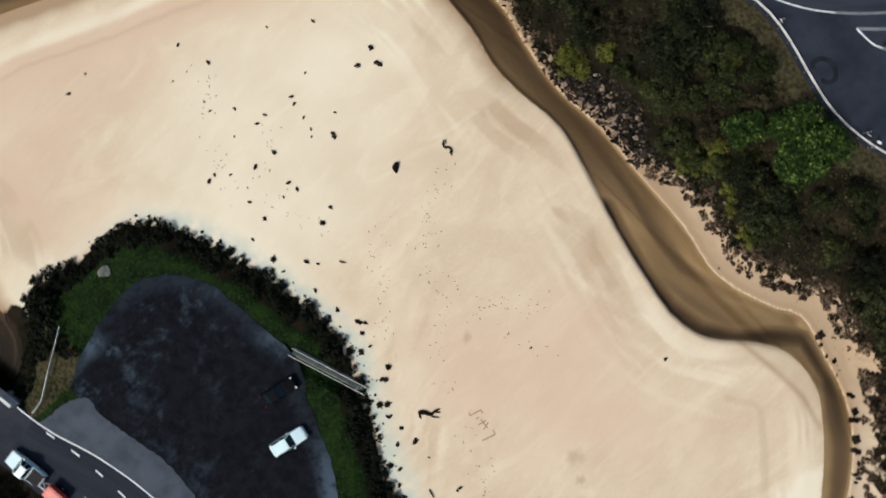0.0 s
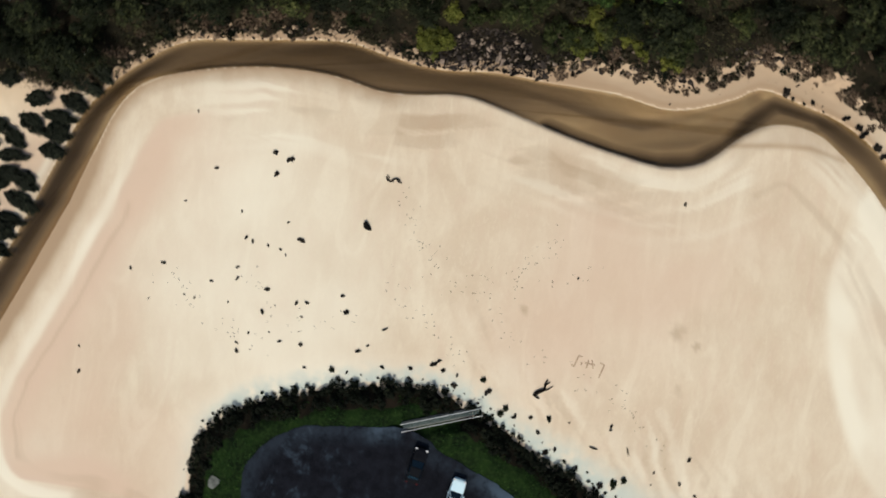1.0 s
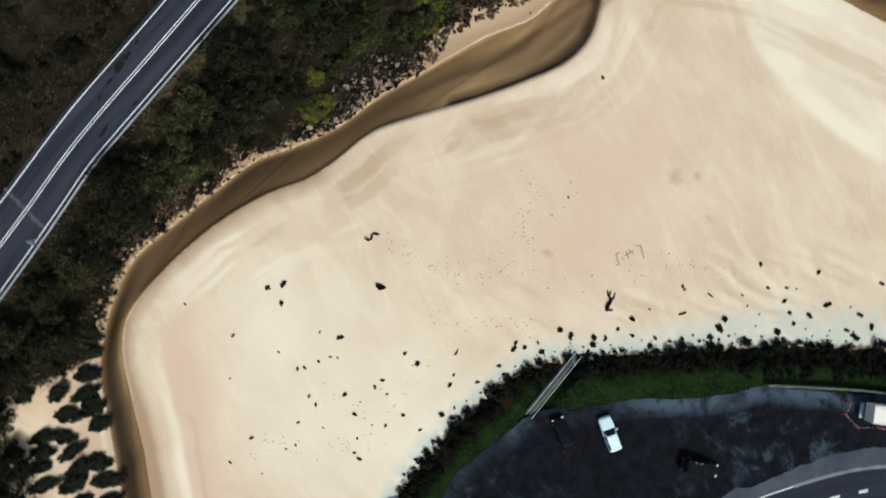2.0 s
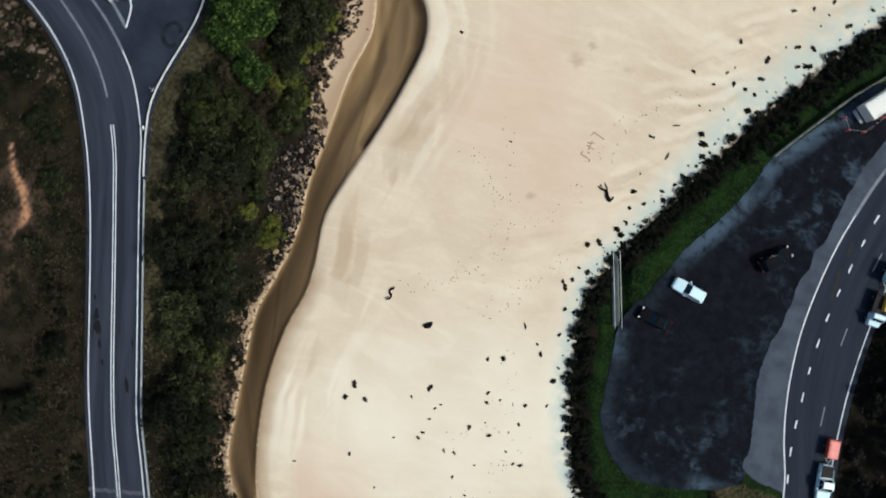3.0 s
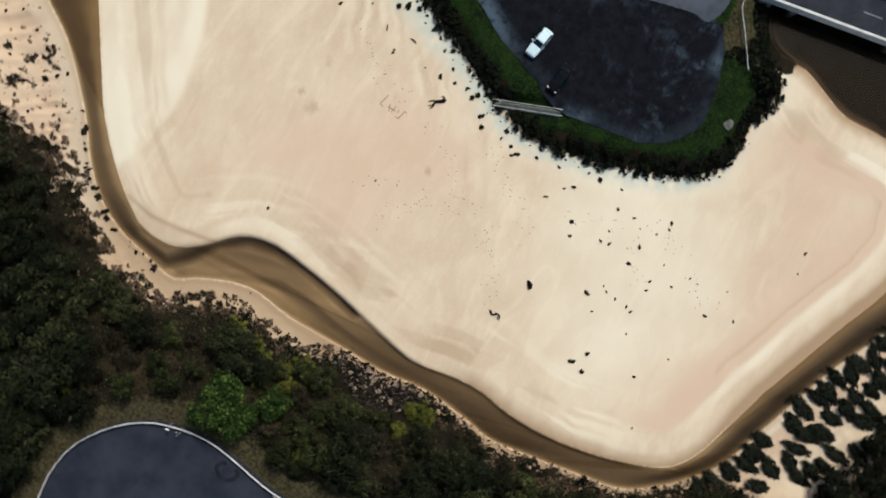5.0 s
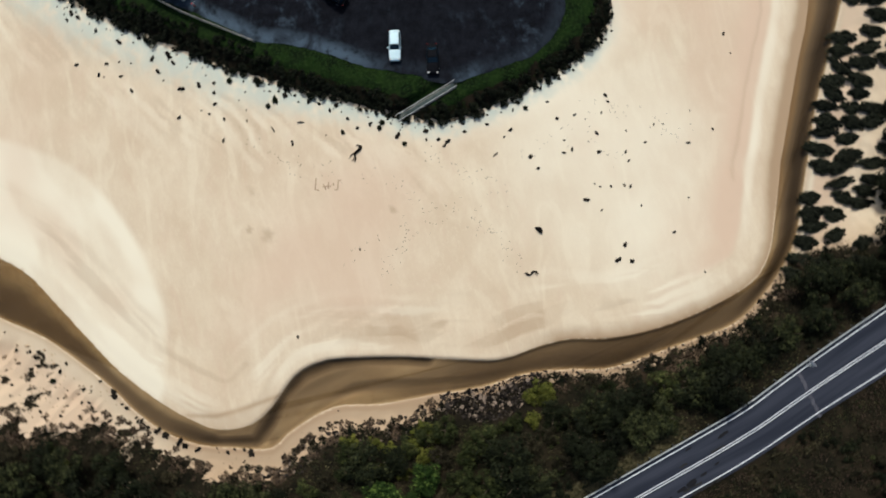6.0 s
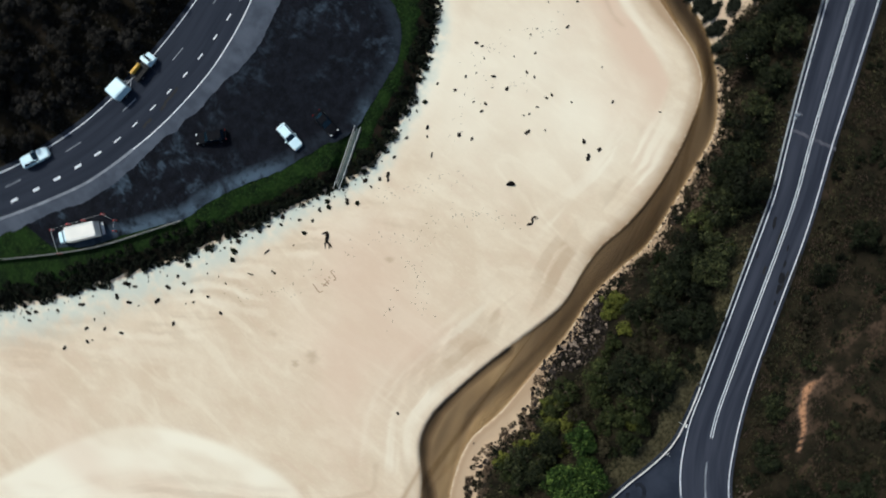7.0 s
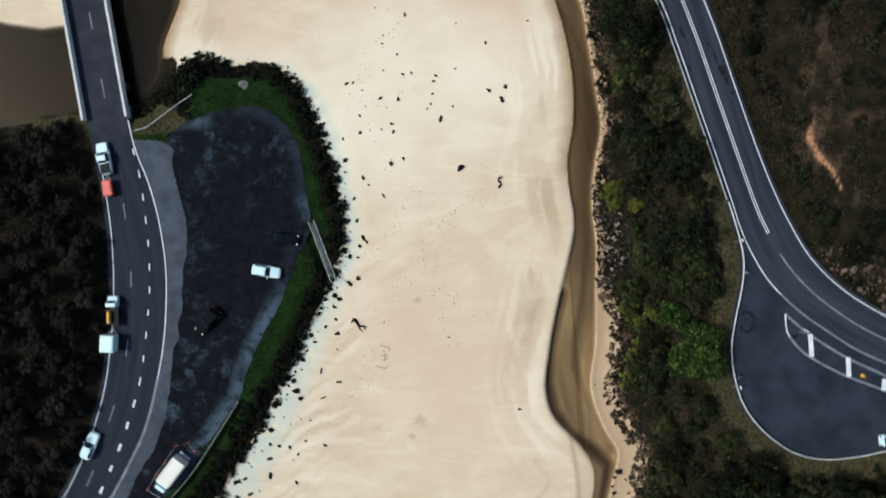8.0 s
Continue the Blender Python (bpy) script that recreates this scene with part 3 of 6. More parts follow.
    u = np.clip(((x - ax) * (bx - ax) + (y - ay) * (by - ay)) / ((bx - ax) ** 2 + (by - ay) ** 2), 0, 1)
    off = np.hypot(x - ax - u * (bx - ax), y - ay - u * (by - ay))
    east = east + (np.minimum(east, 1.5 - 1.6 * u) - east) * ease(2.2, 1.0, off)
    z = np.where(in_east, east, z)
    # covers
    sandy = ~in_west & ~in_east & ~in_creek
    litter = np.where(in_west, ease(strip - 0.6, strip + 1.8, d_out + 2.2 * (fine - 0.5)), 0.0)
    glade = ease(6.5, 4.5, np.hypot(x + 46.5, y - 61) + 1.5 * (fine - 0.5))
    litter = litter * (1 - glade)
    dunes = ease(-16, -4, x) * ease(-42, -48, y)
    litter = litter * (1 - dunes * ease(16, 12, d_out)) - 0.45 * ease(40, 50, y) * ease(13, 6, d_out) * ease(0.45, 0.6, fine)
    litter = litter + 0.62 * in_west * ease(34, 44, y) * ease(1.2, 2.6, d_out) * ease(0.5, 0.6, grain(x * 1.1 + 0.4 * y, y * 0.5 - x * 0.6, 1.7, 3))
    verge = in_west * ~on_hill * ease(5.0, 2.4, off_road + 2.4 * (soft - 0.5)) * (0.62 + 0.38 * ease(-6, 2, y)) * ease(-34, -22, y) * (off_road > 0)
    scrub = np.where(in_east, ease(0.2, 1.1, d_east + 1.6 * (fine - 0.5)), 0)
    cutslope = ease(48.6, 50.2, x) * ease(-33, -30, y) * ease(-17, -19, y) * ease(4.5, 3, d_east) * np.where(in_creek, ease(1.6, 0.8, d_in), 1)
    scrub = np.maximum(scrub, cutslope)
    lawn = np.where(in_east & ~within(x, y, hill_e_ring), ease(2.2, 3.6, d_east + 1.6 * (fine - 0.5)), 0)
    zone = np.stack([np.clip(np.maximum(litter, scrub), 0, 1), np.clip(lawn, 0, 1),
                     np.where(in_creek, depth, 0), np.ones_like(x)], -1)
    lobe = within(x, y, lobe_ring) * ease(0, 1.5, line_dist(x, y, spline(PALE_LOBE, 2.0)) - 1.2 * ease(4, -8, x))
    streak = grain(x * 0.4 + y * 0.25, y * 0.9 - x * 0.5, 5, 3)
    pale = in_west * (0.15 * dunes + 0.3 * ease(44, 54, y)) + lobe * (0.5 + 0.5 * ease(0.3, 0.6, streak)) + 0.55 * ease(5, 0.4, d_east) * (~in_east)
    pale = pale + 0.8 * ease(6.0, 5.2, d_in + 0.9 * (soft - 0.5)) * ease(3.6, 4.9, d_in + 0.9 * (soft - 0.5)) * ease(-40, -48, y) * (x < 44) * (0.5 + soft)
    pale = pale + 0.5 * ease(12, 3, np.hypot(x - 44, y + 52)) + 0.62 * ease(25, 9, np.hypot(x - 11, y + 25)) * (0.45 + 0.9 * soft) + 0.25 * ease(14, 4, np.hypot(x + 6, y + 30))
    pink = 0.7 * ease(5.2, 6.2, d_in + 0.9 * (soft - 0.5)) * ease(12, 7, d_in) * ease(-30, -40, y) * (x < 42) * (0.4 + soft)
    pink = pink + 0.8 * in_west * ease(1.5, 5, d_out) * ease(14, 30, y) * (0.3 + soft)
    pink = pink + sandy * 0.42 * ease(0.42, 0.66, grain(x * 0.7 + 0.3 * y + 50, y * 0.8 + 9, 16, 3)) * ease(3, 9, d_in) * ease(1.5, 6, d_east)
    pink = pink + 0.35 * ease(16, 5, np.hypot((x - 36) * 1.6, y + 38)) + 0.3 * ease(20, 8, np.hypot(x - 6, y - 20)) * soft
    damp = 0.9 * ease(2.6, 0.0, d_in + 0.8 * (fine - 0.5)) * ease(-4, -12, y) * sandy + 0.3 * ease(0.7, 0.15, d_in) * (~in_west) * (1 - in_east) * (0.4 + 0.6 * cutbank) + in_west * ((0.92 - 0.1 * ease(8, 14, y) - 0.4 * ease(46, 58, y)) * (1 - 0.62 * dunes) + 0.3 * ease(1.2, 0.2, d_out)) + 0.8 * ease(3.6, 0.2, d_in) * ease(-44, -50, y) * ease(-9, 4, x) * ease(46, 42, x) * (~in_east) * (~in_west)
    rut = ease(0.53, 0.6, grain(x * 0.9 + y * 0.2, y * 0.12, 1.8, 3)) * ease(1.5, 3, d_in) * ease(10, 6, d_in) * ease(-20, -5, y) * ease(32, 20, y)
    cool = 0.85 * ease(3.2 + 1.6 * ease(0, 20, y) + 3.2 * ease(18, 36, y), 0.2, d_east + 1.5 * (fine - 0.5)) * (~in_east) * (~in_west) * (~in_creek) * ease(-34, -24, y)
    flow = grain(d_in * 0.9 + 1.6 * soft, y * 0.07 + x * 0.03, 1.5, 3)
    comb = grain(y * 0.85 - x * 0.45 + 2.6 * soft + 0.8 * fine, d_east * 0.42 + 0.12 * x, 1.15, 3)
    pale = pale + sandy * (0.6 * ease(0.54, 0.68, flow) * ease(0.3, 0.6, soft) * ease(13, 6, d_in) * ease(0.6, 2, d_in) * ease(-45, -25, y) + 0.36 * ease(0.52, 0.68, comb) * ease(0.35, 0.6, grain(x + 20, y, 6, 2)) * ease(2, 5, d_east) * ease(19, 9, d_east) * ease(-5, 12, y))
    damp = damp + sandy * (0.32 * ease(0.44, 0.32, flow) * ease(0.65, 0.45, soft) * ease(12, 6, d_in) * ease(1.5, 3, d_in) + 0.26 * ease(0.46, 0.32, comb) * ease(0.35, 0.6, grain(x + 20, y, 6, 2)) * ease(2, 5, d_east) * ease(17, 9, d_east) * ease(-5, 12, y))
    damp = damp + sandy * (0.55 * near([(-15.6, 33.0), (-15.9, 35.0), (-16.5, 39.0), (-17.0, 44.4), (-16.0, 49.0)], 0.4) + 0.3 * ease(3.4, 2.4, d_in) * ease(33, 36, y) * ease(49, 45, y) * (x < -10))
    for sx, sy, sr in ((9.5, 30.6, 1.7), (17.2, 32.0, 1.2), (11.0, 33.5, 1.0), (9.6, 10.5, 0.9)):
        damp = damp + 0.6 * ease(sr, 0.2, np.hypot(x - sx, y - sy) + 1.5 * (grain(x, y, 0.9, 2) - 0.4)) * sandy
    tone = np.stack([np.clip(pale, 0, 1), np.clip(pink, 0, 0.9), np.clip(damp + 0.25 * rut, 0, 1), cool], -1)
    wide = 0.42 + 0.5 * ease(-7, -12, y) * ease(-17, -13, y)
    scar = ease(1.2, 0.1, line_dist(x, y, SCAR_LINE) / wide + 0.9 * (fine - 0.5)) * (0.35 + 0.65 * ease(-18.5, -14.5, y)) * ease(-26, -20, y)
    scar = np.maximum(scar, 0.34 * on_hill * ease(5, 1.5, line_dist(x, y, SCAR_LINE)) * ease(0.45, 0.6, grain(x * 1.4, y * 0.6, 2.0, 3)))
    dry = np.clip(verge + 0.62 * in_east * ease(45, 48, x) * ease(-17, -19, y), 0, 1)
    return z, zone, tone, scar, dict(dry=dry, d_in=d_in, d_out=d_out, d_east=d_east, in_creek=in_creek, in_west=in_west, in_east=in_east,
                                     off_road=off_road, on_hill=on_hill, strip=strip, dunes=dunes, d_ee=d_ee, hill_e=within(x, y, hill_e_ring))


# ---- ground: one sheet to the horizon ----
def axis(lo, hi, step):
    inner = np.arange(lo, hi + step / 2, step)
    far = np.array([3, 8, 18, 40, 90, 200, 500, 1100, 2400.0])
    return np.concatenate([lo - far[::-1], inner, hi + far])


gx, gy = axis(-96, 106, 0.45), axis(-96, 100, 0.42)
gx = np.concatenate([gx[gx < -27], np.arange(-26.8, -8, 0.26), gx[(gx > -8) & (gx < 20)], np.arange(20.2, 54, 0.3), gx[gx > 54.2]])
gy = np.concatenate([gy[gy < -66], np.arange(-65.8, -44, 0.27), gy[gy > -44]])
GX, GY = np.meshgrid(gx, gy)
gz, gzone, gtone, gscar, gmap = terrain(GX.ravel(), GY.ravel())
me = bpy.data.meshes.new("ground")
nx, ny = len(gx), len(gy)
idx = np.arange(nx * ny).reshape(ny, nx)
quads = np.stack([idx[:-1, :-1], idx[:-1, 1:], idx[1:, 1:], idx[1:, :-1]], -1).reshape(-1, 4)
me.vertices.add(nx * ny)
me.vertices.foreach_set("co", np.stack([GX.ravel(), GY.ravel(), gz], -1).ravel())
me.loops.add(quads.size)
me.loops.foreach_set("vertex_index", quads.ravel().astype(np.int32))
me.polygons.add(len(quads))
me.polygons.foreach_set("loop_start", np.arange(0, quads.size, 4, dtype=np.int32))
me.update(calc_edges=True)
me.polygons.foreach_set("use_smooth", np.ones(len(quads), bool))
for key, values in (("zone", gzone), ("tone", gtone)):
    me.attributes.new(key, "FLOAT_COLOR", "POINT").data.foreach_set("color", values.astype(np.float32).ravel())
me.attributes.new("dry", "FLOAT", "POINT").data.foreach_set("value", gmap["dry"].astype(np.float32))
me.attributes.new("scar", "FLOAT", "POINT").data.foreach_set("value", gscar.astype(np.float32))
tagged(part("ground", me, GROUND), "pale rippled beach sand with wooded banks and grass", "ground", kind="structure")
GZ = gz.reshape(ny, nx)


def height(x, y):
    """Height of the ground sheet."""
    i = int(np.clip(np.searchsorted(gx, x) - 1, 0, nx - 2))
    j = int(np.clip(np.searchsorted(gy, y) - 1, 0, ny - 2))
    u, v = (x - gx[i]) / (gx[i + 1] - gx[i]), (y - gy[j]) / (gy[j + 1] - gy[j])
    return float((GZ[j, i] * (1 - u) + GZ[j, i + 1] * u) * (1 - v) + (GZ[j + 1, i] * (1 - u) + GZ[j + 1, i + 1] * u) * v)


water_ring = side_line(creek_in, 0.4) + side_line(creek_out, -0.4)[::-1]
tagged(part("water", slab(water_ring, -0.085, 0.0, "water"), WATER), "shallow brown creek water over sand", "water", kind="structure")

# ---- roads ----
def ragged(line, amount, seed):
    rnd = random.Random(seed)
    return [(x + rnd.uniform(-amount, amount), y + rnd.uniform(-amount, amount)) for x, y in line]


north_only = lambda line: [p for p in line if p[1] > -19]
out_w, out_e = side_line(road_w_east, -0.75), side_line(road_w_west, 0.5)
tagged(part("road", loft(out_w, out_e, ROAD_W_TOP, 0.25), ASPHALT_OLD), "grey two-lane asphalt road on the wooded bank", "road", kind="structure")
bay_out = side_line(bay_edge, -0.25)
tagged(part("road", slab(bay_out + [(-78, 28)] + [p for p in side_line(road_w_east, 0.1) if -78 < p[0] and p[1] > -4.2][::-1], ROAD_W_TOP + 0.004, 0.25), ASPHALT_BAY),
       "dark asphalt turning bay beside the road", "road", kind="structure")
west_n, east_n = north_only(road_e_west), north_only(road_e_east)
tagged(part("road", loft(west_n, side_line(east_n, -0.7), ROAD_E_TOP, 0.22), ASPHALT_DARK), "dark asphalt three-lane road on the spit", "road", kind="structure")
tagged(part("pavement", loft(ragged(spline(ragged(shoulder_line[::3], 0.34, 3), 0.35), 0.13, 4), [p for p in side_line(west_n, -0.25) if p[0] < 90], ROAD_E_TOP - 0.008, 0.2, 300), ASPHALT_PALE),
       "pale dusty asphalt road shoulder", "pavement", kind="structure")

def gravel_material():
    """Black gravel with pale dusty patches where tyres have dried it."""
    mat, nt, b = shader("black_gravel_with_dust", 0.95, 0, 0.08)
    n1, n2, n3 = noise_node(nt, 5.5, 5, 0.62), noise_node(nt, 1.3, 5, 0.65), noise_node(nt, 0.12, 3)
    sweep = noise_node(nt, 3.0, 5, 0.6, (62, 1.9))
    sweep.node.inputs["Distortion"].default_value = 1.2
    n1.node.inputs["Distortion"].default_value = 0.7
    col = blend(nt, span(nt, n2, 0.3, 0.7), (0.0032, 0.0040, 0.0062), (0.0080, 0.0095, 0.0140))
    dust = math_node(nt, "MULTIPLY", span(nt, math_node(nt, "ADD", math_node(nt, "MULTIPLY", n1, 0.6), math_node(nt, "MULTIPLY", sweep, 0.4)), 0.5, 0.68), 0.9)
    dust = math_node(nt, "MULTIPLY", dust, span(nt, n2, 0.3, 0.65))
    attr = nt.nodes.new("ShaderNodeAttribute")
    attr.attribute_name = "dust"
    rim = math_node(nt, "MULTIPLY", attr.outputs["Fac"], math_node(nt, "MULTIPLY", span(nt, n2, 0.22, 0.55), span(nt, n1, 0.3, 0.56)))
    co, xyz = nt.nodes.new("ShaderNodeTexCoord"), nt.nodes.new("ShaderNodeSeparateXYZ")
    nt.links.new(co.outputs["Object"], xyz.inputs[0])
    ends = math_node(nt, "MAXIMUM", span(nt, xyz.outputs[1], 12.0, 26.0), span(nt, xyz.outputs[1], -10.0, -19.0))
    dust = math_node(nt, "MULTIPLY", dust, math_node(nt, "ADD", math_node(nt, "MULTIPLY", ends, 0.75), 0.35))
    dust = math_node(nt, "MAXIMUM", dust, rim)
    col = blend(nt, dust, col, (0.066, 0.100, 0.138))
    col = blend(nt, math_node(nt, "MULTIPLY", span(nt, n3, 0.55, 0.8), 0.35), col, (0.05, 0.05, 0.06))
    nt.links.new(col, b.inputs["Base Color"])
    bump(nt, b, n3, 0.6, 0.05)
    return mat


park_ring = ragged(park_line, 0.12, 5) + [p for p in side_line(shoulder_line, -0.35) if -16.0 < p[1] < 43 and p[0] > 44][::-1]


def park_sheet(ring, z):
    """The car park's surface: bands along its rim, dusty where cars turn, and a plain middle."""
    n = len(ring)
    norm = []
    for i in range(n):
        a, b = ring[i - 3], ring[(i + 3) % n]
        d = math.hypot(b[0] - a[0], b[1] - a[1]) or 1
        norm.append(((b[1] - a[1]) / d, -(b[0] - a[0]) / d))
    k_side = [i < len(park_line) for i in range(n)]
    verts, dust, faces = [(x, y, z - 0.2) for x, y in ring], [0.0] * n, []
    for off, w in ((0, 0.85), (0.8, 0.95), (1.6, 0.6), (2.7, 0.0)):
        for (x, y), (nx_, ny_) in zip(ring, norm):
            ends = min(math.hypot(x - a, y - b) for a, b in ((50.5, -18.1), (50.0, -16.0), (53.4, 43.0), (59.0, 43.0)))
            f = min(1.0, 0.02 + ends / 6)
            verts.append((x + nx_ * off * f, y + ny_ * off * f, z))
            side = max(ease(4, 14, y), 0.9 * ease(4.5, 1.5, math.hypot(x - 29.5, y + 5)), 0.9 * ease(7, 2, math.hypot(x - 47, y + 18.5)), 0.18)
            dust.append(float(w * side * f) if k_side[len(dust) % n] else 0.0)
    for k in range(4):
        for i in range(n):
            j = (i + 1) % n
            faces.append((k * n + i, k * n + j, k * n + n + j, k * n + n + i)[::-1])
    faces.append([4 * n + i for i in range(n)][::-1])
    me = bpy.data.meshes.new("car_park")
    me.from_pydata(verts, [], faces)
    me.attributes.new("dust", "FLOAT", "POINT").data.foreach_set("value", np.array(dust, np.float32))
    return me


tagged(part("pavement", park_sheet(park_ring, ROAD_E_TOP - 0.03), gravel_material()), "black gravel car park with dusty patches", "car park", kind="structure")


# ---- road markings ----
def painted(name, mesh, material, label):
    return tagged(part(name, mesh, material), label, "road marking", kind="structure")


W1, E1 = ROAD_W_TOP + 0.016, ROAD_E_TOP + 0.014
painted("edge_line", stripe([p for p in road_w_east if p[1] < 4.5], 0.16, W1), PAINT, "white painted edge line")
painted("edge_line", stripe([p for p in road_w_east if 3.4 <= p[1] < 10.5], 0.18, W1), PAINT, "white painted line across the bay mouth")
painted("edge_line", stripe([p for p in road_w_east if p[1] >= 9.5 and p[0] > -80], 0.3, W1 - 0.002), PAINT_FADED, "faded wide line across the bay mouth")
painted("edge_line", stripe(side_line(road_w_west, -0.05), 0.16, W1), PAINT, "white painted edge line")
mid_w = [((a[0] + b[0]) / 2, (a[1] + b[1]) / 2) for a, b in
         ((at_along(road_w_east, length_of(road_w_east) * k / 120), at_along(road_w_west, length_of(road_w_west) * k / 120)) for k in range(121))]
mid_south = [p for p in mid_w if p[1] < 1.5]
for off in (0.17, -0.17):
    painted("centre_line", stripe(side_line(mid_south, off), 0.13, W1), PAINT, "double white centre line")
painted("centre_line", stripe([p for p in mid_w if p[1] >= 2.6 and p[0] > -75], 0.24, W1), PAINT_FADED, "faded centre line round the bend")

isle_top = spline([(-49.0, 13.3), (-51.5, 15.6), (-54.3, 17.7), (-58.9, 20.6), (-65, 23.6), (-76, 29.5)], 0.8)
isle_low = spline([(-49.0, 13.3), (-49.15, 15.6), (-49.7, 17.0), (-51.6, 19.3), (-54.6, 21.3), (-58.6, 23.4), (-65, 26.0), (-76, 31.0)], 0.8)
painted("island_line", stripe(isle_top, 0.36, W1), PAINT_FADED, "faded white outline of a painted traffic island")
painted("island_line", stripe([p for p in isle_low if p[1] < 17.2], 0.22, W1 + 0.004), PAINT, "white painted nose of a traffic island")
painted("island_line", stripe([p for p in isle_low if p[1] > 16.8], 0.34, W1), PAINT_FADED, "faded white outline of a painted traffic island")
for k, (a, b) in enumerate((((-52.9, 16.6), (-53.1, 20.2)), ((-58.85, 20.4), (-58.95, 23.5)), ((-64.6, 24.0), (-64.4, 25.8)))):
    bar = painted("island_bar", stripe([a, ((a[0] + b[0]) / 2, (a[1] + b[1]) / 2), b], 0.75, W1 + 0.008), PAINT, "bright white bar across the traffic island")
    bar["group"] = "island bars"
ring = [(-42.9 + 1.15 * math.cos(a), 14.4 + 1.6 * math.sin(a)) for a in np.linspace(0.4, 5.6, 26)]
painted("tyre_mark", stripe(ragged(ring, 0.07, 2), 0.6, W1 - 0.004), SCUFF, "dark curved rubber stain on the asphalt")
for x, y, a, l in ((-40.6, -27.5, 108, 4.5), (-40.2, -25.6, 107, 3.0), (-39.9, -29.5, 106, 1.6), (-35.4, -30.4, 108, 2.4), (-36.8, -24.9, 108, 1.2)):
    d = (math.cos(radians(a)) * l / 2, math.sin(radians(a)) * l / 2)
    painted("oil_stain", stripe(ragged(spline([(x - d[0], y - d[1]), (x + 0.1, y), (x + d[0], y + d[1])], 0.4), 0.07, int(l * 10)), 0.32, W1 - 0.006), RUBBER, "black oil stain on the road")

for x, y, a, l in ((53.6, 12.4, 92, 4.6), (53.9, 17.6, 84, 2.0)):
    d = (math.cos(radians(a)) * l / 2, math.sin(radians(a)) * l / 2)
    painted("oil_stain", stripe(ragged(spline([(x - d[0], y - d[1]), (x + 0.1, y), (x + d[0], y + d[1])], 0.4), 0.1, int(l * 10)), 0.42, E1 - 0.006), RUBBER, "black oil stain on the road")
painted("edge_line", stripe([p for p in road_e_west if -22 < p[1] < 22.5], 0.17, E1), PAINT, "white painted edge line beside the shoulder")
painted("edge_line", stripe([p for p in road_e_west if p[1] > 22], 0.42, E1), PAINT_FADED, "wide worn edge line beside the shoulder")
painted("edge_line", stripe([p for p in side_line(road_e_east, 0.1) if -18 < p[1]], 0.15, E1), PAINT, "white painted edge line beside the hill")
inner = spline([(56.6, -17), (55.9, -14.3), (55.1, -10.5), (54.6, -6.0), (54.1, -0.2), (54.0, 4.0), (54.1, 8.0), (54.8, 14.8), (56.0, 22.6), (57.5, 27.6),
                (59.4, 33.0), (62.0, 38.8), (65.4, 45.4), (72, 55), (88, 76)], 1.0)
s = 1.0
while s < length_of(inner):
    piece = cut(inner, s, 1.45)
    if len(piece) > 1:
        tagged(painted("lane_dash", stripe(piece, 0.2 + 0.22 * ease(20, 32, piece[0][1]), E1), PAINT, "short white lane dash"), group="short lane dashes")
    s += 3.85
lane = spline([(58.9, -14.0), (58.3, -9.0), (57.9, -5.4), (57.2, 1.0), (57.1, 5.4), (57.4, 11.0), (58.1, 17.3), (59.3, 23.2), (61.0, 28.4), (64.6, 38.4), (69, 46), (78, 58)], 1.0)
s = 7.0
while s < length_of(lane):
    piece = cut(lane, s, 3.0)
    if len(piece) > 1:
        tagged(painted("lane_dash", stripe(piece, 0.17, E1), PAINT_FADED, "long faded lane dash"), group="long lane dashes")
    s += 11.4


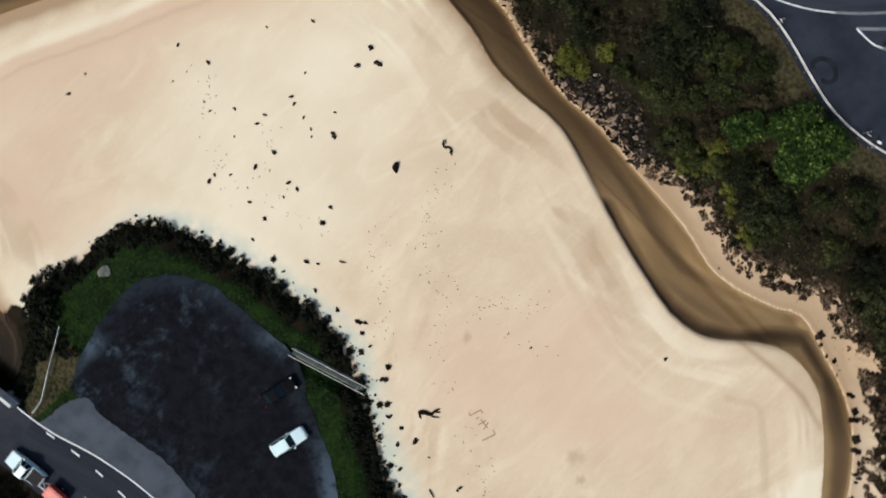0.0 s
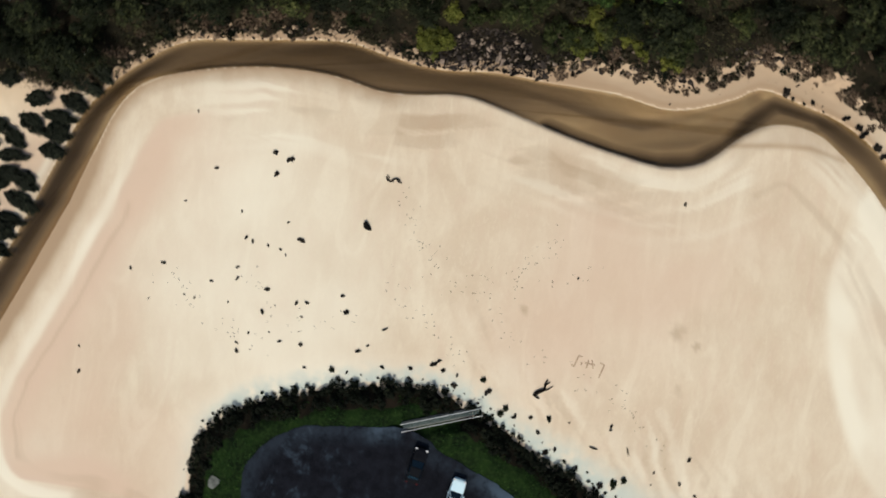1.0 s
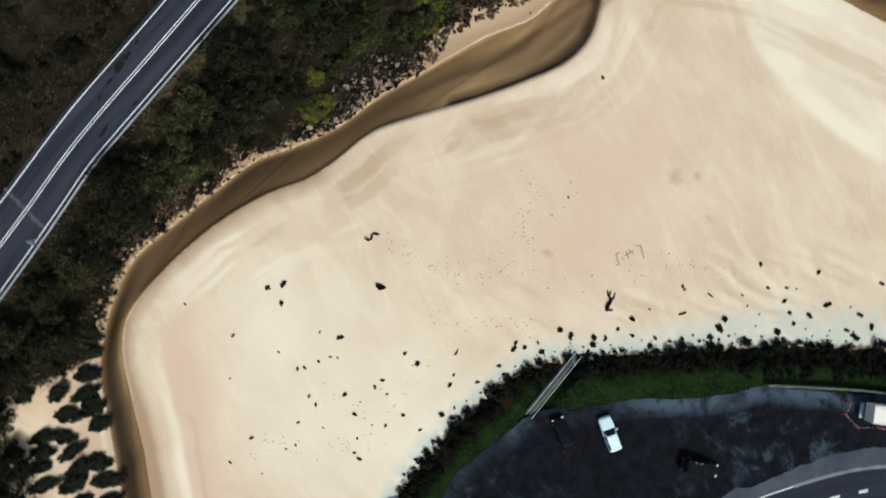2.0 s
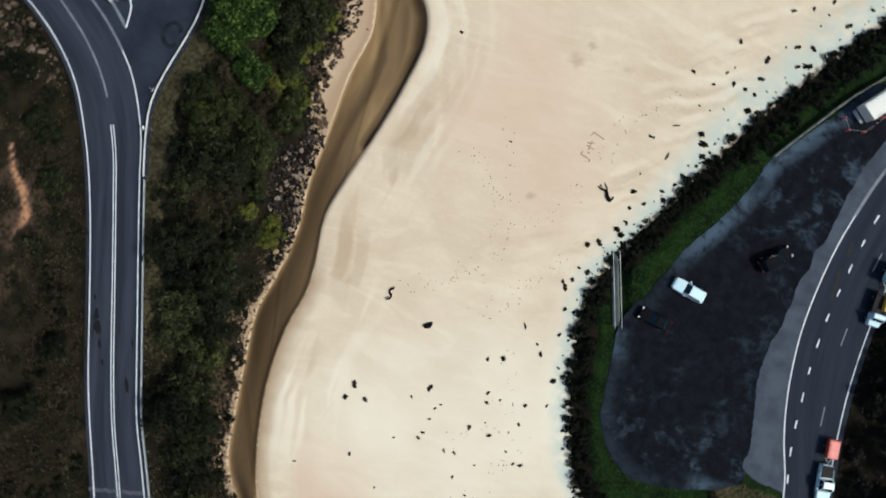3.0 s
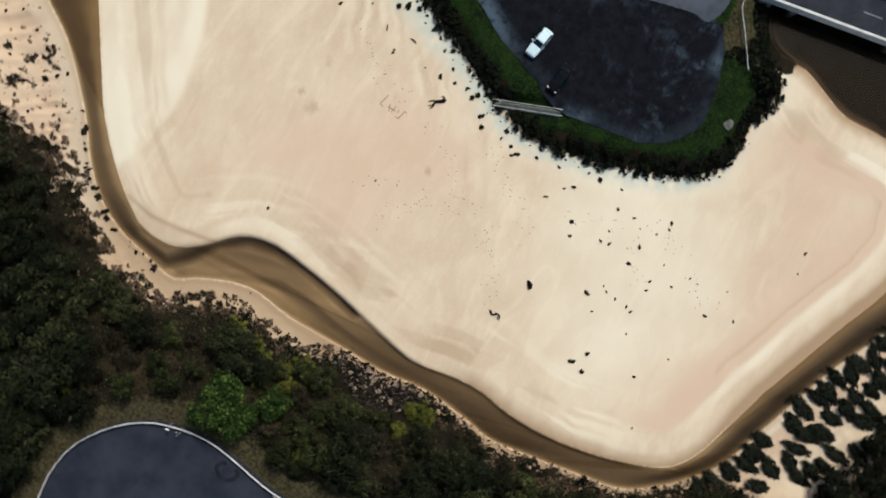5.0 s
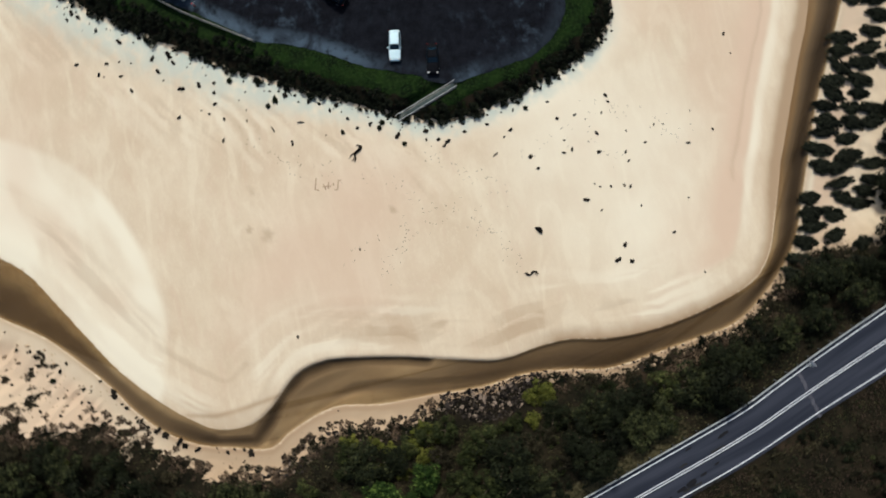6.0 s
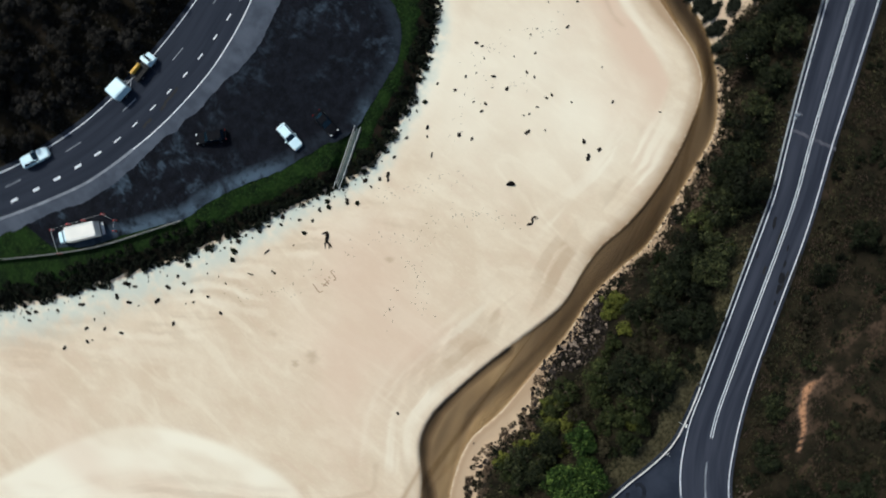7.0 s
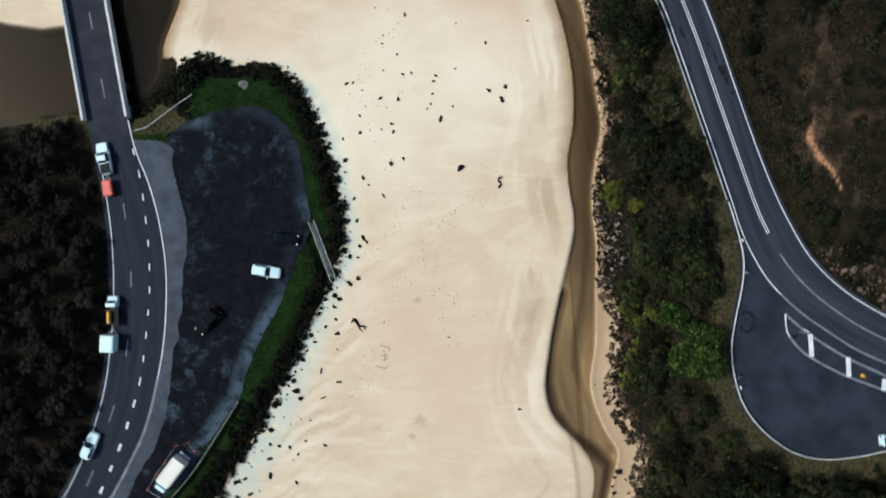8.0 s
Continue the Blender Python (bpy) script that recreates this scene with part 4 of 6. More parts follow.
# ---- bridge ----
def bridge():
    ob = thing("road_bridge", pose(0, 0, 0), "concrete road bridge with white railings over brown water", "bridge")
    a, b = Vector((56.85, -21.0, 0)), Vector((44.5, -94, 0))
    b = a + (Vector((59.75, -40.0, 0)) - Vector((56.85, -21.0, 0))) * 4.0
    u = (b - a).normalized()
    side = Vector((-u.y, u.x, 0))
    if side.x < 0:
        side = -side
    west = [(a + u * k) for k in np.linspace(-3, 76, 12)]
    deck = [(p.x, p.y) for p in west] + [((p + side * 6.9).x, (p + side * 6.9).y) for p in west[::-1]]
    part("deck", slab(deck, ROAD_E_TOP + 0.01, 0.55), ASPHALT_DECK, ob)
    for k in range(4):
        c = a + u * (6 + 16 * k) + side * 3.45
        bm = bmesh.new()
        box(bm, -3.2, 3.2, -0.45, 0.45, -1.6, 1.33, 0.05, Matrix.Translation(c) @ Matrix.Rotation(math.atan2(side.y, side.x), 4, "Z"))
        part("pier", bm, CONCRETE, ob)
    for off, first in ((-0.12, 0.0), (7.02, 0.6)):
        rail = part("railing", slab(stripe_ring(a + side * off + u * first, u, 73, 0.3), ROAD_E_TOP + 0.93, 1.15), WHITE_CONCRETE, ob, "white concrete railing")
        bm = bmesh.new()
        p, q = a + side * off + u * first, a + side * off + u * 73
        box(bm, 0, (q - p).length, -0.2, 0.2, 0.92, 1.12, 0.03, Matrix.Translation((p.x, p.y, ROAD_E_TOP)) @ Matrix.Rotation(math.atan2(u.y, u.x), 4, "Z"))
        part("top_rail", bm, WHITE_CONCRETE, rail)
        bm = bmesh.new()
        box(bm, -0.14, 0.14, -0.24, 0.24, -0.1, 1.0, 0.02)
        post = bpy.data.meshes.new("baluster")
        bm.to_mesh(post)
        bm.free()
        for k in range(49):
            o = part("baluster", post, WHITE_CONCRETE, rail)
            p = a + side * off + u * (first + 0.3 + 1.48 * k)
            o.matrix_basis = Matrix.Translation((p.x, p.y, ROAD_E_TOP)) @ Matrix.Rotation(math.atan2(u.y, u.x), 4, "Z")
    for k in range(7):
        p = a + side * 3.3 + u * (4 + 11.4 * k)
        q = p + u * 3
        part("lane_dash", stripe([(p.x, p.y), ((p + q) / 2)[:2], (q.x, q.y)], 0.17, E1 + 0.012), PAINT_FADED, ob)
    bm = bmesh.new()
    box(bm, -3.7, 3.7, -1.2, 1.2, -1.5, 1.5, 0.05, Matrix.Translation(a + side * 3.45 + u * 1.0) @ Matrix.Rotation(math.atan2(side.y, side.x), 4, "Z"))
    part("abutment", bm, CONCRETE, ob)
    return ob


def stripe_ring(p, u, length, width):
    n = Vector((-u.y, u.x, 0)) * width / 2
    q = p + u * length
    return [((p + n).x, (p + n).y), ((q + n).x, (q + n).y), ((q - n).x, (q - n).y), ((p - n).x, (p - n).y)]


bridge()


# ---- guard rails, fences, stairs ----
def way_rail(name, label, line, z, post_gap, beam, post_mesh, material, beam_name, post_name, heights):
    """A run of posts with one or more beams along a way. z: a number, or None for the ground."""
    x0, y0, _ = at_along(line, 0)
    ob = thing(name, pose(x0, y0, 0), label, "guard rail" if "guard" in name else "fence")
    base = Matrix.Translation((-x0, -y0, 0))
    n = int(length_of(line) / post_gap)
    spots = [at_along(line, k * post_gap) for k in range(n + 1)]
    for x, y, a in spots:
        o = part(post_name, post_mesh, material, ob)
        o.matrix_basis = base @ pose(x, y, (height(x, y) if z is None else z), 0, 0, a)
    for lo, hi in heights:
        for (xa, ya, _), (xb, yb, _) in zip(spots, spots[1:]):
            za, zb = (height(xa, ya), height(xb, yb)) if z is None else (z, z)
            bm = bmesh.new()
            d = Vector((xb - xa, yb - ya, zb - za))
            if d.length < 0.1:
                continue
            box(bm, -0.02, d.length + 0.02, -beam / 2, beam / 2, lo, hi, 0.01,
                base @ Matrix.Translation((xa, ya, za)) @ d.to_track_quat("X", "Z").to_matrix().to_4x4())
            part(beam_name, bm, material, ob)
    return ob


def box_mesh(name, *sizes, bevel=0.01):
    bm = bmesh.new()
    box(bm, *sizes, bevel)
    me = bpy.data.meshes.new(name)
    bm.to_mesh(me)
    bm.free()
    return me


STEEL_POST = box_mesh("post", -0.06, 0.06, -0.17, -0.07, -0.3, 0.62)
STEEL_POST.materials.append(STEEL_DULL)
rail_south = side_line([p for p in road_w_east if -70 < p[1] < -3.5], -0.95)
way_rail("guard_rail", "galvanised steel guard rail beside the road", rail_south, ROAD_W_TOP, 2.0, 0.12, STEEL_POST, STEEL, "beam", "post", [(0.45, 0.76)])
way_rail("guard_rail", "pale steel guard rail round the turning bay", bay_edge, ROAD_W_TOP, 2.0, 0.11, STEEL_POST, WHITE_CONCRETE, "beam", "post", [(0.45, 0.76)])
FENCE_POST = box_mesh("fence_post", -0.07, 0.07, -0.07, 0.07, -0.3, 1.15)
fence_line = spline([(70, 64), (60.6, 51.9), (56.7, 47.9), (52.4, 43.6), (47.4, 38.0), (42.6, 31.0), (39.2, 25.8)], 1.0)
way_rail("timber_fence", "weathered grey timber fence above the beach scrub", fence_line, None, 1.8, 0.09, FENCE_POST, TIMBER, "rail", "fence_post",
         [(0.2, 0.42), (0.55, 0.77), (0.9, 1.12)])
fence_south = spline([(46.0, -24.5), (49.9, -21.9), (54.6, -18.7), (56.3, -19.3)], 1.0)
way_rail("guard_rail", "pale steel guard rail across the grass", fence_south, None, 1.9, 0.07, STEEL_POST, STEEL, "beam", "post", [(0.5, 0.74)])


def beach_stairs():
    top, foot = Vector((26.75, -3.0, 1.83)), Vector((23.55, 6.9, 0.18))
    run = foot - top
    flat = Vector((run.x, run.y, 0))
    ob = thing("beach_stairs", pose(top.x, top.y, 0, 0, 0, math.degrees(math.atan2(run.y, run.x))), "weathered timber stairs with handrails down to the sand", "stairs")
    n, length = 26, flat.length
    tread = box_mesh("tread", -0.17, 0.17, -0.37, 0.37, -0.05, 0.0, bevel=0.012)
    for k in range(n):
        o = part("tread", tread, TREAD, ob)
        o.matrix_basis = pose((k + 0.5) * length / n, 0, top.z + (k + 0.5) / n * run.z + 0.04)
    for y in (-0.42, 0.42):
        bm = bmesh.new()
        rod(bm, (0, y, top.z - 0.12), (length, y, foot.z - 0.12), 0.09, 4)
        part("stringer", bm, TIMBER, ob)
        bm = bmesh.new()
        rod(bm, (-0.2, y * 1.12, top.z + 0.98), (length, y * 1.12, foot.z + 0.98), 0.045, 6)
        part("handrail", bm, WHITE_CONCRETE, ob, "pale painted handrail")
        for k in range(7):
            u = k / 6
            bm = bmesh.new()
            rod(bm, (u * length, y * 1.12, top.z + u * run.z - 0.35), (u * length, y * 1.12, top.z + u * run.z + 0.97), 0.045, 6)
            part("post", bm, TIMBER, ob)
    return ob


beach_stairs()


# ---- vehicles ----
def hull(bm, stations):
    """A body from cross-sections: x, half width, sill height, waist height, top height."""
    rings = []
    for x, w, lo, waist, top in stations:
        rings.append([bm.verts.new((x, y, z)) for y, z in ((-w * 0.9, lo), (-w, lo + 0.12), (-w, waist), (-w * 0.93, top - 0.03), (-w * 0.8, top),
                                                            (w * 0.8, top), (w * 0.93, top - 0.03), (w, waist), (w, lo + 0.12), (w * 0.9, lo))])
    for a, b in zip(rings, rings[1:]):
        for i in range(10):
            j = (i + 1) % 10
            bm.faces.new((a[i], a[j], b[j], b[i]))
    bm.faces.new(rings[0])
    bm.faces.new(rings[-1][::-1])
    bmesh.ops.recalc_face_normals(bm, faces=bm.faces)
    return bm


def wheel_parts(ob, spots, r=0.32, w=0.2):
    bm = bmesh.new()
    bmesh.ops.create_cone(bm, cap_ends=True, segments=18, radius1=r, radius2=r, depth=w, matrix=Matrix.Rotation(radians(90), 4, "X"))
    bmesh.ops.bevel(bm, geom=[e for e in bm.edges if abs(e.verts[0].co.y - e.verts[1].co.y) < 0.001], offset=0.04, segments=2, affect="EDGES")
    tyre = bpy.data.meshes.new("tyre")
    bm.to_mesh(tyre)
    bm.free()
    bm = bmesh.new()
    bmesh.ops.create_cone(bm, cap_ends=True, segments=12, radius1=r * 0.62, radius2=r * 0.55, depth=w + 0.02, matrix=Matrix.Rotation(radians(90), 4, "X"))
    rim = bpy.data.meshes.new("rim")
    bm.to_mesh(rim)
    bm.free()
    for x, y in spots:
        o = part("wheel", tyre, RUBBER, ob)
        o.location = (x, y, r)
        part("rim", rim, RIM, o, "alloy rim")


def panel(bm, pts, thick=0.02):
    """A flat pane through four points, pushed out a little."""
    p = [Vector(q) for q in pts]
    n = (p[1] - p[0]).cross(p[3] - p[0]).normalized() * thick
    vs = [bm.verts.new(q) for q in p] + [bm.verts.new(q + n) for q in p]
    for f in ((3, 2, 1, 0), (4, 5, 6, 7), (0, 1, 5, 4), (1, 2, 6, 5), (2, 3, 7, 6), (3, 0, 4, 7)):
        bm.faces.new([vs[i] for i in f])
    bmesh.ops.recalc_face_normals(bm, faces=bm.faces)
    return bm


def car(m, label, paint, length=4.6, width=1.82, high=1.5, cabin=(-0.40, 0.16), kind="wagon", group=""):
    """A car, its front along x. cabin: where the waist of the cabin begins and ends, in lengths."""
    ob = thing("car" if kind != "ute" else "utility_vehicle", m, label, "car" if kind != "ute" else "pickup truck", group)
    L, w, waist = length / 2, width / 2, 0.92
    body = hull(bmesh.new(), [(-L, w * 0.86, 0.38, 0.62, waist - 0.06), (-L + 0.12, w * 0.95, 0.28, 0.62, waist), (-L * 0.6, w, 0.22, 0.62, waist + 0.02),
                              (0, w, 0.22, 0.62, waist + 0.02), (L * 0.45, w, 0.22, 0.62, waist - 0.0), (L - 0.3, w * 0.95, 0.26, 0.56, waist - 0.13),
                              (L - 0.06, w * 0.84, 0.32, 0.5, waist - 0.24), (L, w * 0.72, 0.38, 0.5, waist - 0.36)])
    part("body", body, paint, ob)
    a, b = cabin[0] * length, cabin[1] * length
    rear = 0.28 if kind != "sedan" else 0.6
    ra, rb, rw, ww = a + rear, b - 0.72, w * 0.74, w * 0.92
    bm = bmesh.new()
    low = [bm.verts.new(p) for p in ((a, -ww, waist), (b, -ww, waist), (b, ww, waist), (a, ww, waist))]
    up = [bm.verts.new(p) for p in ((ra, -rw, high), (rb, -rw, high), (rb, rw, high), (ra, rw, high))]
    bm.faces.new(up)
    for i in range(4):
        j = (i + 1) % 4
        bm.faces.new((low[i], low[j], up[j], up[i]))
    bmesh.ops.bevel(bm, geom=[e for e in bm.edges if min(v.co.z for v in e.verts) > waist + 0.1], offset=0.07, segments=2, affect="EDGES")
    part("cabin", bm, paint, ob)

    def pane(name, c, inset=0.1):
        centre = sum((Vector(q) for q in c), Vector()) / 4
        pts = [Vector(q) + (centre - Vector(q)) * inset for q in c]
        part(name, panel(bmesh.new(), pts, 0.012), GLASS, ob, "dark glass")
    pane("windscreen", ((b, -ww, waist), (b, ww, waist), (rb, rw, high), (rb, -rw, high)))
    pane("rear_window", ((a, ww, waist), (a, -ww, waist), (ra, -rw, high), (ra, rw, high)), 0.16)
    mid = (a + b) / 2
    rm = (ra + rb) / 2
    for s in (-1, 1):
        for x0, x1, r0, r1 in ((a, mid, ra, rm), (mid, b, rm, rb)):
            c = ((x0, s * ww, waist), (x1, s * ww, waist), (r1, s * rw, high), (r0, s * rw, high))
            pane("side_window", c if s < 0 else (c[1], c[0], c[3], c[2]), 0.14)
        bm = bmesh.new()
        box(bm, b - 0.42, b - 0.26, s * (w + 0.02), s * (w + 0.19), waist + 0.02, waist + 0.15, 0.02)
        part("wing_mirror", bm, paint, ob)
        bm = bmesh.new()
        box(bm, L - 0.36, L - 0.08, s * w * 0.6, s * w * 0.88, waist - 0.26, waist - 0.145, 0.02)
        part("headlight", bm, LAMP_CLEAR, ob, "clear headlight")
        bm = bmesh.new()
        box(bm, -L - 0.015, -L + 0.1, s * w * 0.62, s * w * 0.9, 0.68, waist - 0.02, 0.015)
        part("tail_light", bm, LAMP_RED, ob, "red tail light")
    if kind == "ute":
        bm = bmesh.new()
        box(bm, -L + 0.1, a - 0.1, -w * 0.84, w * 0.84, waist + 0.0, waist + 0.06, 0.01)
        part("tray_cover", bm, RUBBER, ob, "black tray cover")
    for x in (L - 0.02, -L + 0.02):
        bm = bmesh.new()
        box(bm, x - 0.07, x + 0.07, -w * 0.74, w * 0.74, 0.3, 0.48, 0.03)
        part("bumper", bm, RUBBER if kind == "ute" else paint, ob)
    wheel_parts(ob, [(x, y) for x in (-L * 0.58, L * 0.62) for y in (-w + 0.1, w - 0.1)])
    return ob


def box_truck(m):
    ob = thing("box_truck", m, "white box truck parked behind red barrier posts", "truck")
    part("cab", hull(bmesh.new(), [(1.35, 0.92, 0.5, 1.2, 2.1), (1.62, 0.94, 0.45, 1.2, 2.12), (2.2, 0.94, 0.45, 1.1, 1.5), (2.85, 0.9, 0.45, 1.0, 1.4), (3.05, 0.82, 0.45, 0.8, 1.0)]), CAR_WHITE, ob)
    part("windscreen", panel(bmesh.new(), ((2.22, -0.85, 1.5), (2.22, 0.85, 1.5), (1.58, 0.8, 2.13), (1.58, -0.8, 2.13)), 0.02), GLASS_BLUE, ob, "blue tinted windscreen")
    for s in (-1, 1):
        c = ((1.42, s * 0.975, 1.3), (2.3, s * 0.965, 1.3), (2.0, s * 0.93, 1.95), (1.45, s * 0.93, 1.95))
        part("side_window", panel(bmesh.new(), c if s < 0 else (c[1], c[0], c[3], c[2]), 0.02), GLASS, ob)
        bm = bmesh.new()
        box(bm, 2.2, 2.32, s * 1.0, s * 1.2, 1.45, 1.8, 0.02)
        part("wing_mirror", bm, RUBBER, ob)
    bm = bmesh.new()
    box(bm, -3.6, 1.15, -1.2, 1.2, 0.85, 2.6, 0.05)
    body = part("cargo_box", bm, TRUCK_WHITE, ob, "plain white cargo box")
    for y in (-0.98, 0.98):
        bm = bmesh.new()
        box(bm, -3.5, 1.1, y - 0.03, y + 0.03, 2.59, 2.63)
        part("roof_rail", bm, STEEL, body)
    bm = bmesh.new()
    box(bm, -3.6, 2.6, -0.5, 0.5, 0.45, 0.86, 0.02)
    part("chassis", bm, RUBBER, ob)
    bm = bmesh.new()
    box(bm, -4.1, -3.6, -1.0, 1.0, 0.5, 0.62, 0.02)
    part("tail_lift", bm, STEEL, ob, "steel tail lift")
    wheel_parts(ob, [(x, y) for x in (-2.3, 2.05) for y in (-0.92, 0.92)], 0.4, 0.26)
    return ob


def trailer(m, label, paint, length, width, high):
    ob = thing("trailer", m, label, "trailer")
    bm = bmesh.new()
    box(bm, -length / 2, length / 2, -width / 2, width / 2, 0.5, high, 0.12)
    body = part("body", bm, paint, ob)
    bm = bmesh.new()
    box(bm, -length / 2 + 0.25, length / 2 - 0.25, -width / 2 + 0.25, width / 2 - 0.25, high, high + 0.05, 0.02)
    part("roof_panel", bm, paint, body)
    bm = bmesh.new()
    for s in (-1, 1):
        rod(bm, (length / 2 - 0.1, s * width * 0.35, 0.45), (length / 2 + 0.95, 0, 0.45), 0.05)
    part("drawbar", bm, STEEL, ob)
    wheel_parts(ob, [(-0.1, -width / 2 - 0.02), (-0.1, width / 2 + 0.02)], 0.3, 0.18)
    return ob


def work_ute(m):
    """A light truck with an open tray full of gear."""
    ob = thing("utility_vehicle", m, "white cab work truck with black tray and yellow gear", "truck")
    part("cab", hull(bmesh.new(), [(0.8, 0.86, 0.35, 0.9, 1.7), (1.4, 0.88, 0.32, 0.9, 1.72), (1.75, 0.9, 0.32, 0.8, 1.15), (2.5, 0.82, 0.36, 0.7, 0.95)]), CAR_WHITE, ob)
    part("windscreen", panel(bmesh.new(), ((1.78, -0.72, 1.16), (1.78, 0.72, 1.16), (1.44, 0.68, 1.7), (1.44, -0.68, 1.7)), 0.02), GLASS, ob)
    bm = bmesh.new()
    box(bm, -2.4, 0.7, -0.95, 0.95, 0.7, 0.82, 0.02)
    tray = part("tray", bm, RUBBER, ob, "black steel tray")
    for s in (-1, 1):
        bm = bmesh.new()
        box(bm, -2.4, 0.7, s * 0.95 - 0.03, s * 0.95 + 0.03, 0.82, 1.1, 0.01)
        part("tray_side", bm, RUBBER, tray)
    bm = bmesh.new()
    box(bm, -2.0, 0.1, 0.3, 0.82, 0.82, 1.5, 0.12)
    part("gear_box", bm, YELLOW, tray, "yellow gear case")
    for x in (-1.9, 0.3):
        bm = bmesh.new()
        rod(bm, (x, -0.85, 1.1), (x, -0.85, 1.75), 0.03)
        rod(bm, (x, 0.85, 1.1), (x, 0.85, 1.75), 0.03)
        rod(bm, (x, -0.85, 1.75), (x, 0.85, 1.75), 0.03)
        part("rack_hoop", bm, STEEL_DULL, tray)
    wheel_parts(ob, [(x, y) for x in (-1.4, 1.7) for y in (-0.8, 0.8)], 0.35, 0.22)
    return ob


PARK_Z = ROAD_E_TOP - 0.03
car(pose(34.4, 4.95, PARK_Z, 0, 0, 170), "pale blue-white station wagon parked on black gravel", CAR_WHITE, 4.65, 1.85, 1.5, (-0.44, 0.16))
car(pose(31.2, -0.4, PARK_Z, 0, 0, 171), "black car parked on gravel beside the stairs", CAR_BLACK, 4.6, 1.85, 1.48, (-0.38, 0.15), "sedan")
car(pose(44.2, 12.9, PARK_Z, 0, 0, 48), "black car alone in the middle of the gravel", CAR_BLACK, 4.9, 1.9, 1.7, (-0.44, 0.2))
car(pose(64.3, 33.2, ROAD_E_TOP, 0, 0, 246), "white car driving on the dark road", CAR_WHITE, 4.6, 1.85, 1.5, (-0.42, 0.14))
car(pose(60.7, -14.2, ROAD_E_TOP, 0, 0, 280), "white pickup with black tray cover towing a red trailer", CAR_WHITE, 5.3, 1.95, 1.75, (-0.14, 0.2), "ute")
trailer(pose(60.1, -9.3, ROAD_E_TOP, 0, 0, 278), "small red covered trailer behind a pickup", CAR_RED, 2.6, 1.6, 1.2)
work_ute(pose(59.75, 11.0, ROAD_E_TOP, 0, 0, 270))
trailer(pose(60.3, 16.2, ROAD_E_TOP, 0, 0, 266), "white box trailer behind a work truck", CAR_WHITE, 2.8, 2.3, 2.2)
box_truck(pose(51.0, 38.3, PARK_Z, 0, 0, 52))
car(pose(-65.6, 33.4, ROAD_W_TOP, 0, 0, 185), "pale blue-white car parked in the asphalt bay", CAR_WHITE, 4.6, 1.85, 1.5)


def barrier_post(m):
    ob = thing("barrier_post", m, "red plastic barrier post with a black foot", "barrier", "barrier posts round the truck")
    part("pole", rod(bmesh.new(), (0, 0, 0.05), (0, 0, 1.1), 0.1, 8), RED_PLASTIC, ob)
    bm = bmesh.new()
    bmesh.ops.create_cone(bm, cap_ends=True, segments=10, radius1=0.22, radius2=0.16, depth=0.09, matrix=Matrix.Translation((0, 0, 0.045)))
    part("foot", bm, RUBBER, ob)
    bm = bmesh.new()
    bmesh.ops.create_cone(bm, cap_ends=True, segments=8, radius1=0.104, radius2=0.104, depth=0.12, matrix=Matrix.Translation((0, 0, 0.85)))
    part("reflective_band", bm, WHITE_CONCRETE, ob, "white reflective band")
    return ob


first = barrier_post(pose(54.9, 40.6, PARK_Z))
posts = [(54.9, 40.6), (53.4, 38.2), (51.9, 36.2), (50.1, 33.5), (47.9, 33.0), (46.9, 34.4), (51.6, 42.8)]
for x, y in posts[1:]:
    copy_thing(first, pose(x, y, height(x, y) if (x, y) == posts[-1] else PARK_Z))
bm = bmesh.new()
for (xa, ya), (xb, yb) in zip(posts, posts[1:-1]):
    rod(bm, (xa, ya, PARK_Z + 0.98), (xb, yb, PARK_Z + 0.98), 0.012, 4)
rod(bm, (54.9, 40.6, PARK_Z + 0.98), (51.6, 42.8, PARK_Z + 0.98), 0.025, 4)
tagged(part("barrier_tape", bm, WHITE_CONCRETE), "thin white barrier tape strung between red posts", "barrier tape")

# ---- plants ----
def leaf_mesh(name, centres, normals, size, rnd):
    """Many small pointed leaves at the given places, facing roughly along the normals."""
    n = len(centres)
    nrm = normals + rnd.normal(0, 0.45, (n, 3))
    nrm /= np.linalg.norm(nrm, axis=1)[:, None] + 1e-9
    t = np.cross(nrm, rnd.normal(0, 1, (n, 3)))
    t /= np.linalg.norm(t, axis=1)[:, None] + 1e-9
    s = np.cross(nrm, t)
    sz = (size * rnd.uniform(0.55, 1.45, n))[:, None]
    a, b = centres - t * sz * 1.1, centres + t * sz * 0.7 + s * sz * 0.62
    c = centres + t * sz * 0.7 - s * sz * 0.62
    verts = np.stack([a, b, c], 1).reshape(-1, 3)
    faces = np.arange(3 * n).reshape(-1, 3)
    me = bpy.data.meshes.new(name)
    me.from_pydata(verts.tolist(), [], faces.tolist())
    return me


